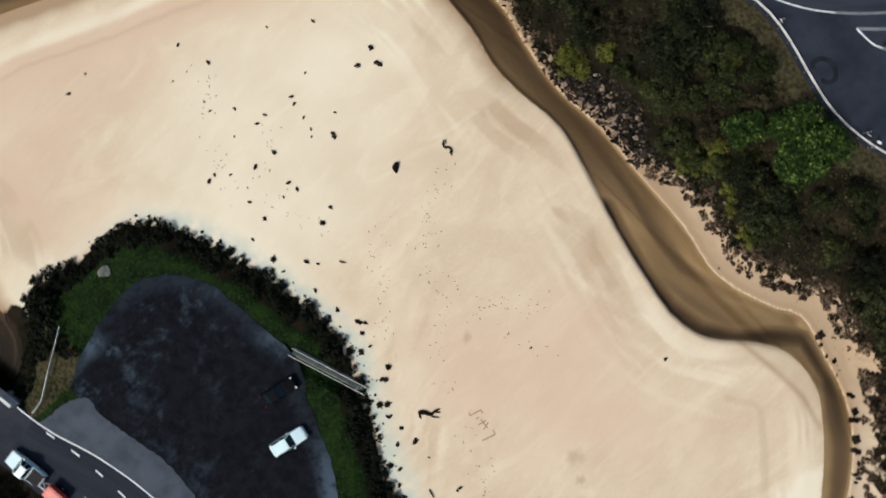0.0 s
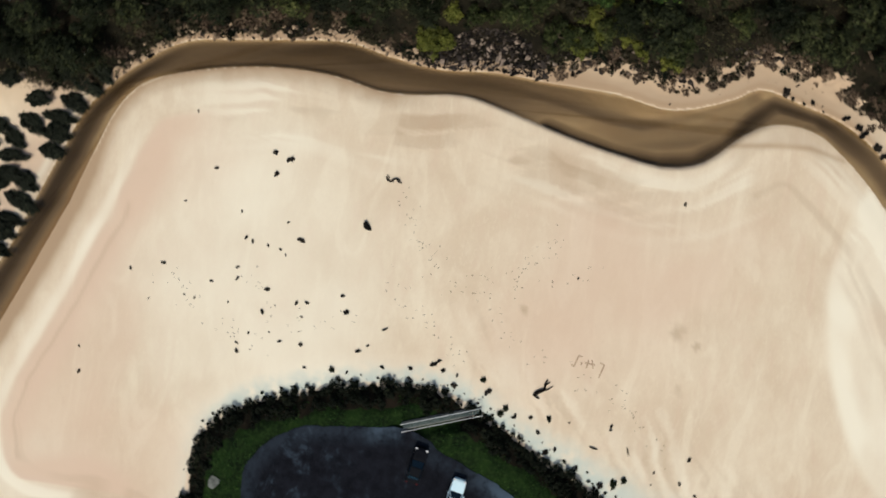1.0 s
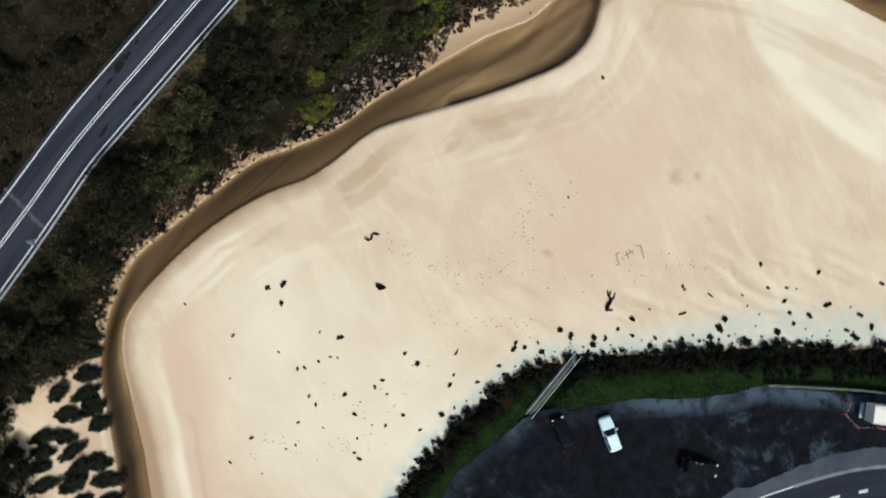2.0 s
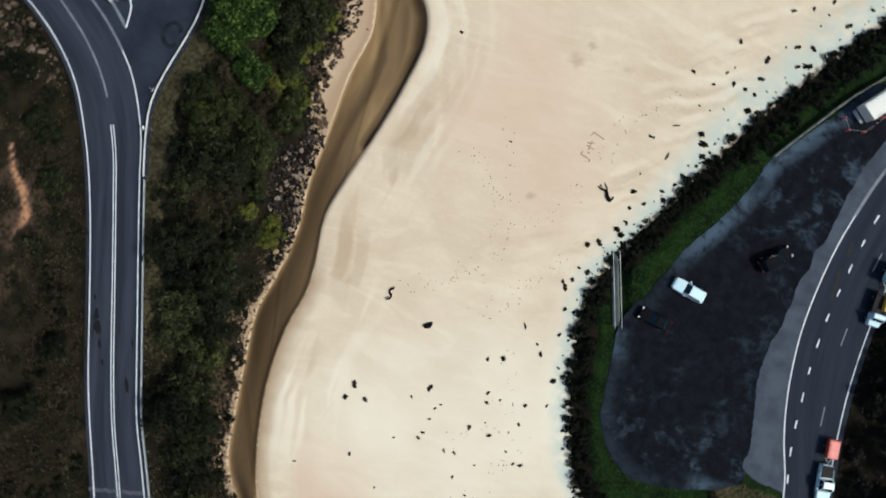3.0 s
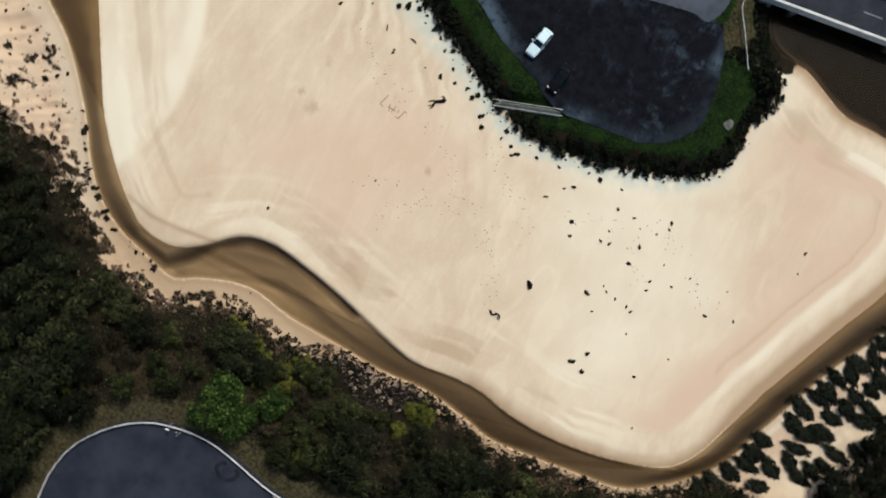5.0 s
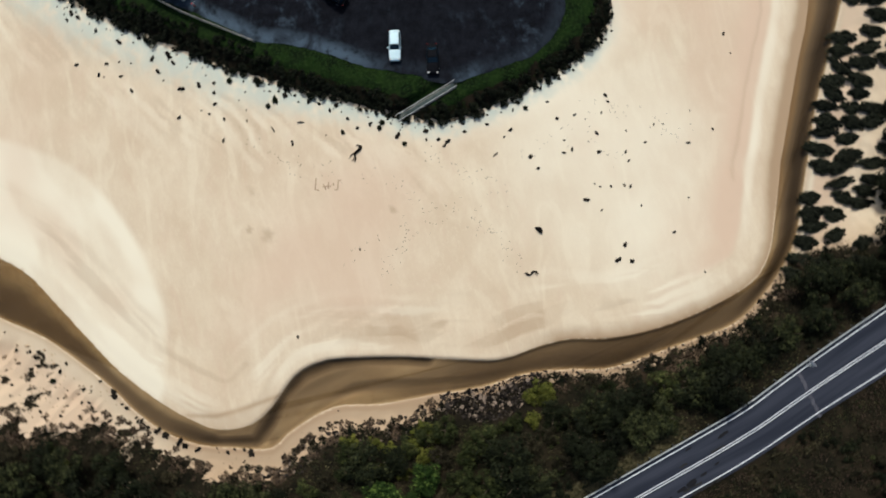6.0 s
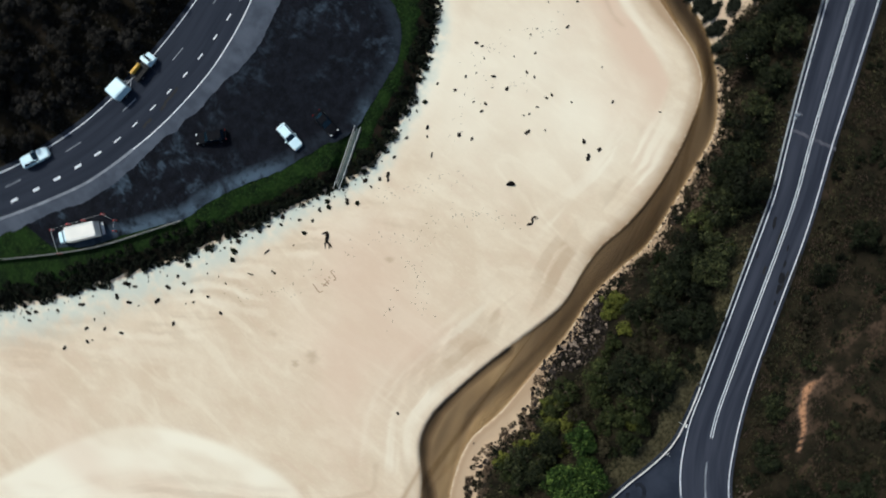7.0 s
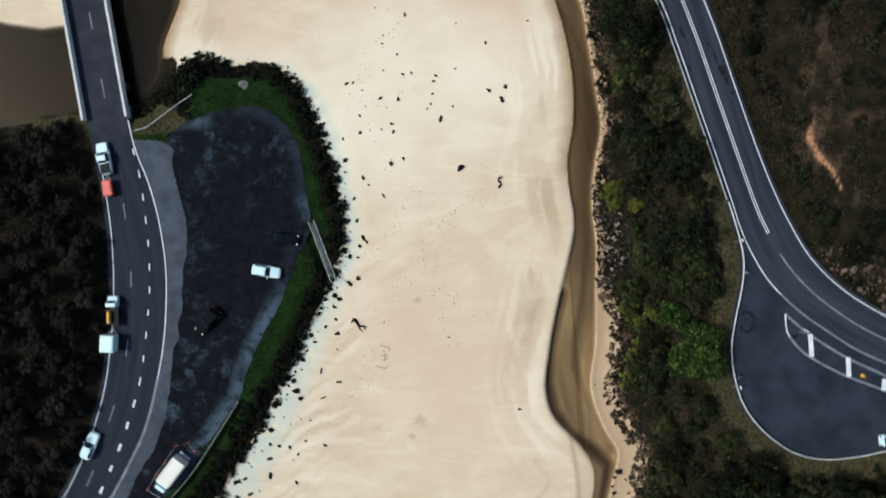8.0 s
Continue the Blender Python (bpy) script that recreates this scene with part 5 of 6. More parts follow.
def crown_points(rnd, r, h0, h1, lumps, leaves):
    """Leaf places on the outside of several clumps, which gather round a crown."""
    cs, ns = [], []
    for k in range(lumps):
        a, q = rnd.uniform(0, 6.283), r * math.sqrt(rnd.uniform(0, 0.75))
        top = h0 + (h1 - h0) * (0.3 + 0.7 * rnd.rand()) * (1 - 0.35 * (q / r) ** 2)
        lr = r * rnd.uniform(0.2, 0.42)
        m = leaves // lumps
        v = rnd.normal(0, 1, (m, 3))
        v[:, 2] = np.abs(v[:, 2]) * 1.1 - 0.35
        v /= np.linalg.norm(v, axis=1)[:, None]
        rad = lr * (0.72 + 0.5 * rnd.rand(m, 1) ** 1.5)
        cs.append(np.array([q * math.cos(a), q * math.sin(a), top - lr * 0.6]) + v * rad * [1, 1, 0.75])
        ns.append(v + [0, 0, 0.35])
    return np.concatenate(cs), np.concatenate(ns)


def plant(name, label, category, leaf, r, h, lumps, leaves, size, seed, stems=1, group=""):
    """A tree or shrub: tapered trunk and limbs, and a crown of leaves in clumps."""
    rnd = np.random.RandomState(seed)
    ob = thing(name, pose(0, 0, 0), label, category, group)
    bm = bmesh.new()
    if stems == 1:
        rod(bm, (0, 0, -0.4), (0.1, 0.05, h * 0.62), 0.05 * h * 0.7, 7, 0.02 * h)
    for k in range(5 if stems == 1 else stems):
        a = k * 2.4 + rnd.rand()
        z0 = h * rnd.uniform(0.25, 0.5) if stems == 1 else -0.2
        rod(bm, (0.05, 0, z0), (r * 0.6 * math.cos(a), r * 0.6 * math.sin(a), h * rnd.uniform(0.55, 0.8)), 0.022 * h, 5, 0.008 * h)
    part("trunk" if stems == 1 else "stem", bm, BARK, ob)
    c, n = crown_points(rnd, r, h * (0.3 if stems == 1 else 0.1), h, lumps, leaves)
    part("crown", leaf_mesh("crown", c, n, size, rnd), leaf, ob)
    return ob


def tuft(seed, label, r=0.35, h=0.4, leaf=None):
    """A matted clump on the sand, drawn out into strands here and there."""
    rnd = np.random.RandomState(seed)
    bm = bmesh.new()
    bmesh.ops.create_icosphere(bm, subdivisions=3, radius=1)
    long, turn = rnd.uniform(0.9, 1.35), rnd.uniform(0, 3)
    for v in bm.verts:
        k = 0.62 + 0.75 * noise.noise(v.co * 1.9 + Vector((seed, 0, 0))) + 0.35 * noise.noise(v.co * 4.5 + Vector((0, seed, 0))) + 0.3 * rnd.rand() ** 8
        a = math.atan2(v.co.y, v.co.x)
        k *= 1 + 0.12 * math.sin(2 * a + turn)
        v.co = Vector((v.co.x * r * k * long, v.co.y * r * k, max(-0.05, v.co.z * h * (0.6 + 0.8 * rnd.rand()))))
    return tagged(part("beach_tuft", bm, leaf or WRACK), label, "beach plant", "dark tufts on the sand")


def place(protos, x, y, rnd, lo=0.8, hi=1.25, sink=0.05, flat=1.0):
    src = protos[rnd.randint(len(protos))]
    k = rnd.uniform(lo, hi)
    z = height(x, y)
    m = Matrix.Translation((x, y, z - sink)) @ Matrix.Rotation(rnd.uniform(0, 6.283), 4, "Z") @ Matrix.Diagonal((k, k, k * flat, 1))
    if src["category"] in SPOTS:
        SPOTS[src["category"]].append((src, m))
        return None
    return copy_thing(src, m)


SPOTS = {"tree": [], "shrub": []}


def arrays(ob):
    """The meshes of a thing as corners, triangles and material."""
    out = []
    for o in ob.children:
        me = o.data
        me.calc_loop_triangles()
        v = np.empty(len(me.vertices) * 3, np.float32)
        f = np.empty(len(me.loop_triangles) * 3, np.int32)
        me.vertices.foreach_get("co", v)
        me.loop_triangles.foreach_get("vertices", f)
        out.append((v.reshape(-1, 3), f.reshape(-1, 3), me.materials[0]))
    return out


def settle(kind, most, name, label):
    """The plants next to the beach stand as things of their own; the woods behind them are one mass."""
    spots = sorted(SPOTS[kind], key=lambda s: (s[1].translation.x - 3) ** 2 + (s[1].translation.y - 2) ** 2)
    for src, m in spots[:most]:
        copy_thing(src, m)
    cache, mats, vs, fs, ms, tones, at = {}, [], [], [], [], [], 0
    r = np.random.RandomState(5)
    for src, m in spots[most:]:
        if src.name not in cache:
            cache[src.name] = arrays(src)
        mm, tone = np.array(m), r.rand()
        for v, f, mat in cache[src.name]:
            if mat not in mats:
                mats.append(mat)
            vs.append(v @ mm[:3, :3].T + mm[:3, 3])
            fs.append(f + at)
            ms.append(np.full(len(f), mats.index(mat), np.int32))
            tones.append(np.full(len(v), tone, np.float32))
            at += len(v)
    if not vs:
        return
    v, f = np.concatenate(vs).astype(np.float32), np.concatenate(fs).astype(np.int32)
    me = bpy.data.meshes.new(name)
    me.vertices.add(len(v))
    me.vertices.foreach_set("co", v.ravel())
    me.loops.add(f.size)
    me.loops.foreach_set("vertex_index", f.ravel())
    me.polygons.add(len(f))
    me.polygons.foreach_set("loop_start", np.arange(0, f.size, 3, dtype=np.int32))
    for mat in mats:
        me.materials.append(mat)
    me.polygons.foreach_set("material_index", np.concatenate(ms))
    me.update(calc_edges=True)
    me.attributes.new("plant", "FLOAT", "POINT").data.foreach_set("value", np.concatenate(tones))
    tagged(part(name, me), label, "woodland" if kind == "tree" else "shrubs", kind="stuff")


def scatter(rnd, count, x0, x1, y0, y1, rule, gap, tries=40):
    """Places by chance inside a stretch of the plan that keep their distance."""
    pts = np.stack([rnd.uniform(x0, x1, count * tries), rnd.uniform(y0, y1, count * tries)], -1)
    info = terrain(pts[:, 0], pts[:, 1])[4]
    keep = rule(pts[:, 0], pts[:, 1], info)
    cells, out = {}, []
    for p, ok in zip(pts, keep):
        if not ok:
            continue
        c = (int(p[0] // gap), int(p[1] // gap))
        if any((p[0] - q[0]) ** 2 + (p[1] - q[1]) ** 2 < gap * gap for i in (-1, 0, 1) for j in (-1, 0, 1) for q in cells.get((c[0] + i, c[1] + j), ())):
            continue
        cells.setdefault(c, []).append(p)
        out.append((float(p[0]), float(p[1])))
        if len(out) >= count:
            break
    return out


rnd = np.random.RandomState(11)
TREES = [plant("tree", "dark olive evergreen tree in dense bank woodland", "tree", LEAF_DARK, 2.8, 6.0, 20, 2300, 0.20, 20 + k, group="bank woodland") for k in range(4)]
TREES += [plant("tree", "brownish half-dry tree in dense bank woodland", "tree", LEAF_BROWN, 2.0, 3.6, 14, 950, 0.17, 30 + k, group="bank woodland") for k in range(2)]
TREES += [plant("tree", "olive green tree in dense bank woodland", "tree", LEAF_OLIVE, 2.2, 5.0, 18, 1400, 0.18, 40 + k, group="bank woodland") for k in range(3)]
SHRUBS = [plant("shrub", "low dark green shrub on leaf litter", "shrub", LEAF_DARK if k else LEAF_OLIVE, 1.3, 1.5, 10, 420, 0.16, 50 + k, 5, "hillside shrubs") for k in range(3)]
SHRUBS += [plant("shrub", "low dry brown shrub on leaf litter", "shrub", LEAF_BROWN, 1.1, 1.1, 9, 320, 0.14, 60 + k, 5, "hillside shrubs") for k in range(2)]
DUSKY = [plant("tree", "grey-green hillside tree with shade in its leaf colour", "tree", LEAF_SHADE, 2.2, 3.8, 16, 1100, 0.2, 45 + k, group="shaded hill trees") for k in range(2)]
DUSKY += [plant("shrub", "low hillside shrub with shade in its leaf colour", "shrub", LEAF_SHADE, 1.3, 1.2, 9, 400, 0.17, 55 + k, 5, "shaded hill shrubs") for k in range(2)]
GREENS = [plant("tree", "bright green broad-leaved tree beside the turning bay", "tree", LEAF_GREEN, 2.7, 5.2, 30, 3000, 0.19, 70 + k, group="bright green trees") for k in range(2)]
YELLOWS = [plant("shrub", "yellow-green shrub on the creek bank", "shrub", LEAF_YELLOW, 1.4, 1.6, 12, 750, 0.15, 80 + k, 5, "yellow-green shrubs") for k in range(2)]
RUSSET = [plant("shrub", "straw-brown dry brush at the brow of the bank", "shrub", LEAF_STRAW, 1.0, 0.7, 9, 330, 0.13, 85 + k, 5, "dry bank brush") for k in range(2)]
SCRUB = [plant("shrub", "blackish low scrub along the sand edge", "shrub", LEAF_BLACK, 0.95, 0.8, 9, 420, 0.13, 90 + k, 5, "scrub along the sand") for k in range(3)]
DUNE = [plant("shrub", "dark rounded dune shrub on pale sand", "shrub", LEAF_DUNE, 1.3, 1.0, 30, 2600, 0.14, 100 + k, 6, "dune shrubs") for k in range(3)]

for x, y in ((-33.9, 16.2), (-32.6, 20.0), (-31.0, 13.2), (-35.2, 20.2), (-33.2, 18.3), (-35.3, 17.6)):
    place(GREENS, x, y, rnd, 0.85, 1.1)
for x, y in ((-28.0, 16.6), (-29.2, 18.6), (-22.9, -6.4), (-23.6, -5.2), (-27.5, 13.6), (-25.8, 20.4), (-26.1, 11.0), (-29.6, 21.2), (-27.0, 15.2), (-28.8, 12.0), (-30.4, 16.4), (-26.6, 18.2), (-25.2, 13.2), (-24.6, 24.5), (-37.6, 42.3)):
    place(YELLOWS, x, y, rnd, 0.8, 1.2)

clear_of_greens = lambda x, y: np.minimum.reduce([np.hypot(x - a, y - b) for a, b in ((-33.9, 16.6), (-32.6, 20.6), (-30.9, 13.4), (-35.3, 21.9))]) > 3.4
stones = lambda x, y: (x > -25.6) & (y > -7.0) & (y < 8.5)
wood = lambda x, y, f: f["in_west"] & ~f["on_hill"] & (f["off_road"] > 4.6 + 0.8 * (y > -3) * (y < 36)) & (f["d_out"] > f["strip"] + 2.2 + 1.2 * (y < -7)) & (f["dunes"] < 0.4) & clear_of_greens(x, y) & ~stones(x, y) & (np.hypot(x + 34.0, y - 58.7) > 3.6) & (np.hypot(x + 46.5, y - 61) > 6)
for x, y in scatter(rnd, 400, -80, 10, -88, 96, wood, 2.9):
    patch = float(grain(np.array([x + 31.0]), np.array([y]), 7.0, 2)[0])
    kinds = TREES[:4] if patch < 0.47 or y < -30 or (y > 38 and patch < 0.62) else TREES[4:5] + TREES[6:9] if patch > 0.58 else TREES[2:9]
    place(kinds, x, y, rnd, 0.6 if patch > 0.55 else 0.8, 0.95 if patch > 0.55 else 1.35)
low = lambda x, y, f: f["in_west"] & ~f["on_hill"] & (f["off_road"] > 2.4 + 1.1 * (y > -3) * (y < 36)) & (f["d_out"] > f["strip"] + 0.6) & (f["dunes"] < 0.6) & ~stones(x, y) & (np.hypot(x + 46.5, y - 61) > 5)
for x, y in scatter(rnd, 330, -70, 10, -80, 96, low, 1.7):
    place(SHRUBS + YELLOWS[:1] if y > -30 else SHRUBS[1:3], x, y, rnd, 0.6, 1.15)
hill = lambda x, y, f: f["on_hill"] & (f["off_road"] > 1.5) & (line_dist(x, y, SCAR_LINE) > 2.3)
for x, y in scatter(rnd, 560, -86, -20, -88, 20, hill, 1.5):
    place(SHRUBS[1:] + SHRUBS[3:], x, y, rnd, 0.6, 1.25)
for x, y in scatter(rnd, 110, -86, -24, -88, 20, hill, 3.6):
    if line_dist(np.array([x]), np.array([y]), SCAR_LINE)[0] > 3.4:
        place(TREES[:6], x, y, rnd, 0.55, 0.95)
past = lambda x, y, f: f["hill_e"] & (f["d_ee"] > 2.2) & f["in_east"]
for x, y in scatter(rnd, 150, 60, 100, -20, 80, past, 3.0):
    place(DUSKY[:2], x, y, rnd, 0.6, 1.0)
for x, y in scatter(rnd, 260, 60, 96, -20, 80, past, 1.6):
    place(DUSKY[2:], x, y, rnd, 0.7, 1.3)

edge = lambda x, y, f: f["in_east"] & (f["d_east"] > 0.1) & (f["d_east"] < 2.7 + 1.3 * (y > 24)) & ~f["hill_e"] & (np.hypot(x - 24.4, y - 4.5) > 1.5)
for x, y in scatter(rnd, 520, 20, 75, -33, 78, edge, 0.85):
    place(SCRUB, x, y, rnd, 0.55, 1.1)
for x, y, k in ((45.4, -29.2, 1.9), (47.0, -28.2, 1.5), (44.0, -28.8, 1.2), (41.0, -28.8, 1.1), (46.0, -26.6, 1.2)):
    place(SCRUB, x, y, rnd, k * 1.1, k * 1.15, flat=1.5)
for x, y in scatter(rnd, 60, 47, 57, -29, -19.5, lambda x, y, f: f["in_east"] & (f["d_east"] > 0.6) & (y < -0.63 * (x - 46) - 18.6 - 6.6 + 4.8), 0.9):
    place(SCRUB + SHRUBS[3:4], x, y, rnd, 0.6, 0.95)

brink = lambda x, y, f: f["in_west"] & (f["d_out"] > f["strip"] - 0.3 + 1.7 * (y < -7)) & (f["d_out"] < f["strip"] + 1.8 + 1.4 * (y < -7)) & (f["dunes"] < 0.4) & ~stones(x, y) & (x < 12) & ((y < 36) | (grain(x, y, 2.0, 2) > 0.6))
for x, y in scatter(rnd, 190, -34, 12, -56, 86, brink, 0.95):
    place(SCRUB[:1] + SHRUBS[3:] + RUSSET, x, y, rnd, 0.5, 1.05)
ragged = lambda x, y, f: f["in_west"] & (f["d_out"] > f["strip"] - 1.5) & (f["d_out"] < f["strip"] + 0.6) & (y > 8) & (y < 44) & (grain(x, y, 2.5, 2) > 0.48)
for x, y in scatter(rnd, 90, -34, 0, 8, 60, ragged, 0.7):
    place(SCRUB[:1] + SHRUBS[3:] + RUSSET, x, y, rnd, 0.3, 0.7)
brow = lambda x, y, f: f["in_west"] & (f["d_out"] > f["strip"] - 1.3) & (f["d_out"] < f["strip"] + 1.6) & (y > 9) & (x < 6) & (grain(x, y, 2.0, 2) > 0.42)
for x, y in scatter(rnd, 130, -36, 6, 9, 76, brow, 0.9):
    place(RUSSET, x, y, rnd, 0.35, 0.85)
for x, y in ((-22.9, -6.9), (-24.1, -6.3), (-23.2, -8.1), (-24.6, -7.6)):
    place(YELLOWS, x, y, rnd, 0.75, 1.0)

dune_way = [p for p in creek_out if -16 < p[0] < 46 and p[1] < -46]
for row, (off, near_end) in enumerate(((1.7, 2), (5.4, 4), (9.0, 5), (12.2, 6))):
    s = near_end + rnd.uniform(0, 1.5)
    while s < length_of(dune_way):
        x, y, a = at_along(dune_way, s)
        a = radians(a)
        d = off + rnd.uniform(-0.7, 0.7)
        x, y = x + d * math.sin(a), y - d * math.cos(a)
        long, wide = rnd.uniform(1.2, 2.0), rnd.uniform(0.66, 0.95)
        if rnd.rand() > 0.12 + 0.07 * row:
            copy_thing(DUNE[rnd.randint(3)], Matrix.Translation((x, y, height(x, y) - 0.05)) @ Matrix.Rotation(a + 1.57 + rnd.uniform(-0.45, 0.45), 4, "Z") @ Matrix.Diagonal((long, wide, 0.75, 1)))
        s += 2.35 * wide + rnd.uniform(0.1, 0.9)
back = lambda x, y, f: f["in_west"] & (f["dunes"] > 0.3) & (f["d_out"] > 10.5) & (f["off_road"] > 3)
for x, y in scatter(rnd, 150, -14, 60, -96, -50, back, 2.4):
    place(TREES[:6], x, y, rnd, 0.5, 0.9)

# undergrowth and grass: too many to count
def carpet(name, label, category, leaf, count, area, rule, size, tall, seed):
    r = np.random.RandomState(seed)
    p = np.stack([r.uniform(area[0], area[1], count), r.uniform(area[2], area[3], count)], -1)
    p = p[rule(p[:, 0], p[:, 1], terrain(p[:, 0], p[:, 1])[4])]
    z = np.array([height(a, b) for a, b in p]) + r.uniform(0.0, tall, len(p))
    c = np.column_stack([p, z])
    n = r.normal(0, 0.5, (len(p), 3)) + [0, 0, 1]
    return tagged(part(name, leaf_mesh(name, c, n, size, r), leaf), label, category, kind="stuff")


bank = lambda x, y, f: f["in_west"] & (np.hypot(x + 46.5, y - 61) > 4.5) & (f["off_road"] > 0.9 + 2.2 * (~f["on_hill"]) * (y > -4)) & (f["d_out"] > f["strip"] + 0.3) & (f["dunes"] < 0.5) & ~stones(x, y) & (line_dist(x, y, SCAR_LINE) > 1.0)
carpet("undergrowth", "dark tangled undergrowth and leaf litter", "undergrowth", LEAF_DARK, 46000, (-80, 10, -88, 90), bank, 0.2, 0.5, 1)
carpet("undergrowth", "dry brown bracken and twigs", "undergrowth", LEAF_BROWN, 34000, (-80, 10, -88, 90), bank, 0.17, 0.35, 2)
russet = lambda x, y, f: bank(x, y, f) & f["on_hill"] & (grain(x + 9, y * 0.6, 3.2, 3) > 0.53)
carpet("undergrowth", "russet dead bracken on the hillside", "undergrowth", LEAF_RUSSET, 60000, (-80, -20, -70, 20), russet, 0.15, 0.7, 6)
carpet("undergrowth", "khaki grass and bracken between the roadside trees", "undergrowth", LEAF_KHAKI, 70000, (-60, 0, -60, 60),
       lambda x, y, f: bank(x, y, f) & ~f["on_hill"] & (grain(x - 40, y * 0.7, 5.0, 3) > 0.47), 0.14, 0.45, 7)
carpet("undergrowth", "khaki green grass on the hillside and beside its road", "undergrowth", LEAF_KHAKI, 60000, (-80, -20, -70, 20),
       lambda x, y, f: bank(x, y, f) & f["on_hill"] & ((grain(x + 60, y * 0.8, 4.5, 3) > 0.56) | (f["off_road"] < 3.2)) & (f["off_road"] > 1.7), 0.14, 0.5, 8)
carpet("undergrowth", "undergrowth past the road with shade in its leaf colour", "undergrowth", LEAF_SHADE, 16000, (58, 100, -20, 80),
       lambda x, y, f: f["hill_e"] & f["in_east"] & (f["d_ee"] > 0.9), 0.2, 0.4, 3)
on_park = lambda x, y: within(x, y, park_ring) | within(x, y, shoulder_line + west_n[::-1])
carpet("grass", "short green grass strip round the car park", "grass", GRASS, 120000, (21, 75, -31, 70),
       lambda x, y, f: f["in_east"] & ~f["hill_e"] & (f["d_east"] > 1.6) & (grain(x, y, 3.0, 3) > 0.40 + 0.22 * (y > 27) + 0.08 * (y < -6)) & ~on_park(x, y) & (line_dist(x, y, [(26.75, -3.0), (23.55, 6.9)]) > 0.75) & (line_dist(x, y, west_n) > 0.5) & ~within(x, y, west_n + east_n[::-1]), 0.10, 0.14, 4)

settle("tree", 285, "woodland", "dense dark evergreen woodland on the slopes")
settle("shrub", 285, "shrubbery", "low dark and brown shrubs covering the slopes")

# the first plants of each kind stay in the woods
home = scatter(rnd, 40, -75, -40, 44, 92, lambda x, y, f: f["in_west"] & ~f["on_hill"] & (f["off_road"] > 4) & (f["d_out"] > f["strip"] + 6), 2.2)
for ob, (x, y) in zip(TREES + SHRUBS + GREENS + YELLOWS + DUSKY + RUSSET, home):
    ob.matrix_basis = pose(x, y, height(x, y) - 0.05)
for ob, (x, y) in zip(SCRUB, ((23.6, -10.2), (28.9, -25.0), (36.4, 29.6))):
    ob.matrix_basis = pose(x, y, height(x, y) - 0.05)
for ob, (x, y) in zip(DUNE, ((9.8, -59.6), (3.4, -60.9), (-4.6, -54.2))):
    ob.matrix_basis = pose(x, y, height(x, y) - 0.05)


# ---- stones ----
def stone_mesh(seed, squash=0.7):
    r = np.random.RandomState(seed)
    bm = bmesh.new()
    bmesh.ops.create_icosphere(bm, subdivisions=2, radius=0.5)
    cuts = [(Vector(v).normalized(), r.uniform(0.17, 0.38)) for v in r.normal(0, 1, (9, 3))]
    for v in bm.verts:
        for n, d in cuts:
            over = v.co.dot(n) - d
            if over > 0:
                v.co -= n * over
        v.co += Vector(r.normal(0, 0.012, 3))
        v.co.z *= squash
    me = bpy.data.meshes.new("stone")
    bm.to_mesh(me)
    bm.free()
    return me


def stone_set(name, label, material, places, lo, hi, seed, meshes):
    r = np.random.RandomState(seed)
    x0, y0 = places[0]
    ob = thing(name, pose(x0, y0, 0), label, "rocks")
    for x, y in places:
        o = part("stone", meshes[r.randint(len(meshes))], material, ob)
        k = lo + (hi - lo) * r.rand() ** 2
        o.matrix_basis = (pose(x - x0, y - y0, height(x, y) + 0.12 * k, r.uniform(-20, 20), r.uniform(-20, 20), r.uniform(0, 360))
                          @ Matrix.Diagonal((k * r.uniform(0.7, 2.0), k, k * r.uniform(0.8, 1.2), 1)))
    return ob


MESH_A = [stone_mesh(200 + k) for k in range(7)]
for k, me in enumerate(MESH_A):
    me.materials.append(ROCK_TAN if k > 4 else ROCK_DARK)
MESH_B = [stone_mesh(220 + k) for k in range(7)]
for me in MESH_B:
    me.materials.append(ROCK_PALE)
MESH_C = [stone_mesh(240 + k) for k in range(5)]
for me in MESH_C:
    me.materials.append(ROCK_BROWN)
pile = lambda x, y, f: f["in_west"] & (f["d_out"] > 0.2) & (f["d_out"] < 5.2) & (y > -7.5) & (y < 9) & (f["d_out"] < 5.4 - 0.05 * (y - 1) ** 2)
stone_set("rock_revetment", "heap of dark broken rocks on the creek bank", None, scatter(rnd, 295, -28, -18, -9, 10, pile, 0.38), 0.28, 0.85, 5, MESH_A)
def rubble(name, label, places, lo, hi, seed, meshes):
    """Stones too small and too many to count, as one mass."""
    r = np.random.RandomState(seed)
    vs, fs, ms, at = [], [], [], 0
    mats = []
    for x, y in places:
        me = meshes[r.randint(len(meshes))]
        if me.materials[0] not in mats:
            mats.append(me.materials[0])
        k = lo + (hi - lo) * r.rand() ** 2
        m = np.array(pose(x, y, height(x, y) + 0.15 * k, r.uniform(-40, 40), r.uniform(-40, 40), r.uniform(0, 360)) @ Matrix.Diagonal((k * r.uniform(0.8, 2.2), k, k, 1)))
        v = np.array([q.co for q in me.vertices]) @ m[:3, :3].T + m[:3, 3]
        vs.append(v)
        for p in me.polygons:
            fs.append([at + i for i in p.vertices])
            ms.append(mats.index(me.materials[0]))
        at += len(v)
    me = bpy.data.meshes.new(name)
    me.from_pydata(np.concatenate(vs).tolist(), [], fs)
    for mat in mats:
        me.materials.append(mat)
    me.polygons.foreach_set("material_index", np.array(ms, np.int32))
    return tagged(part(name, me), label, "rubble", kind="stuff")


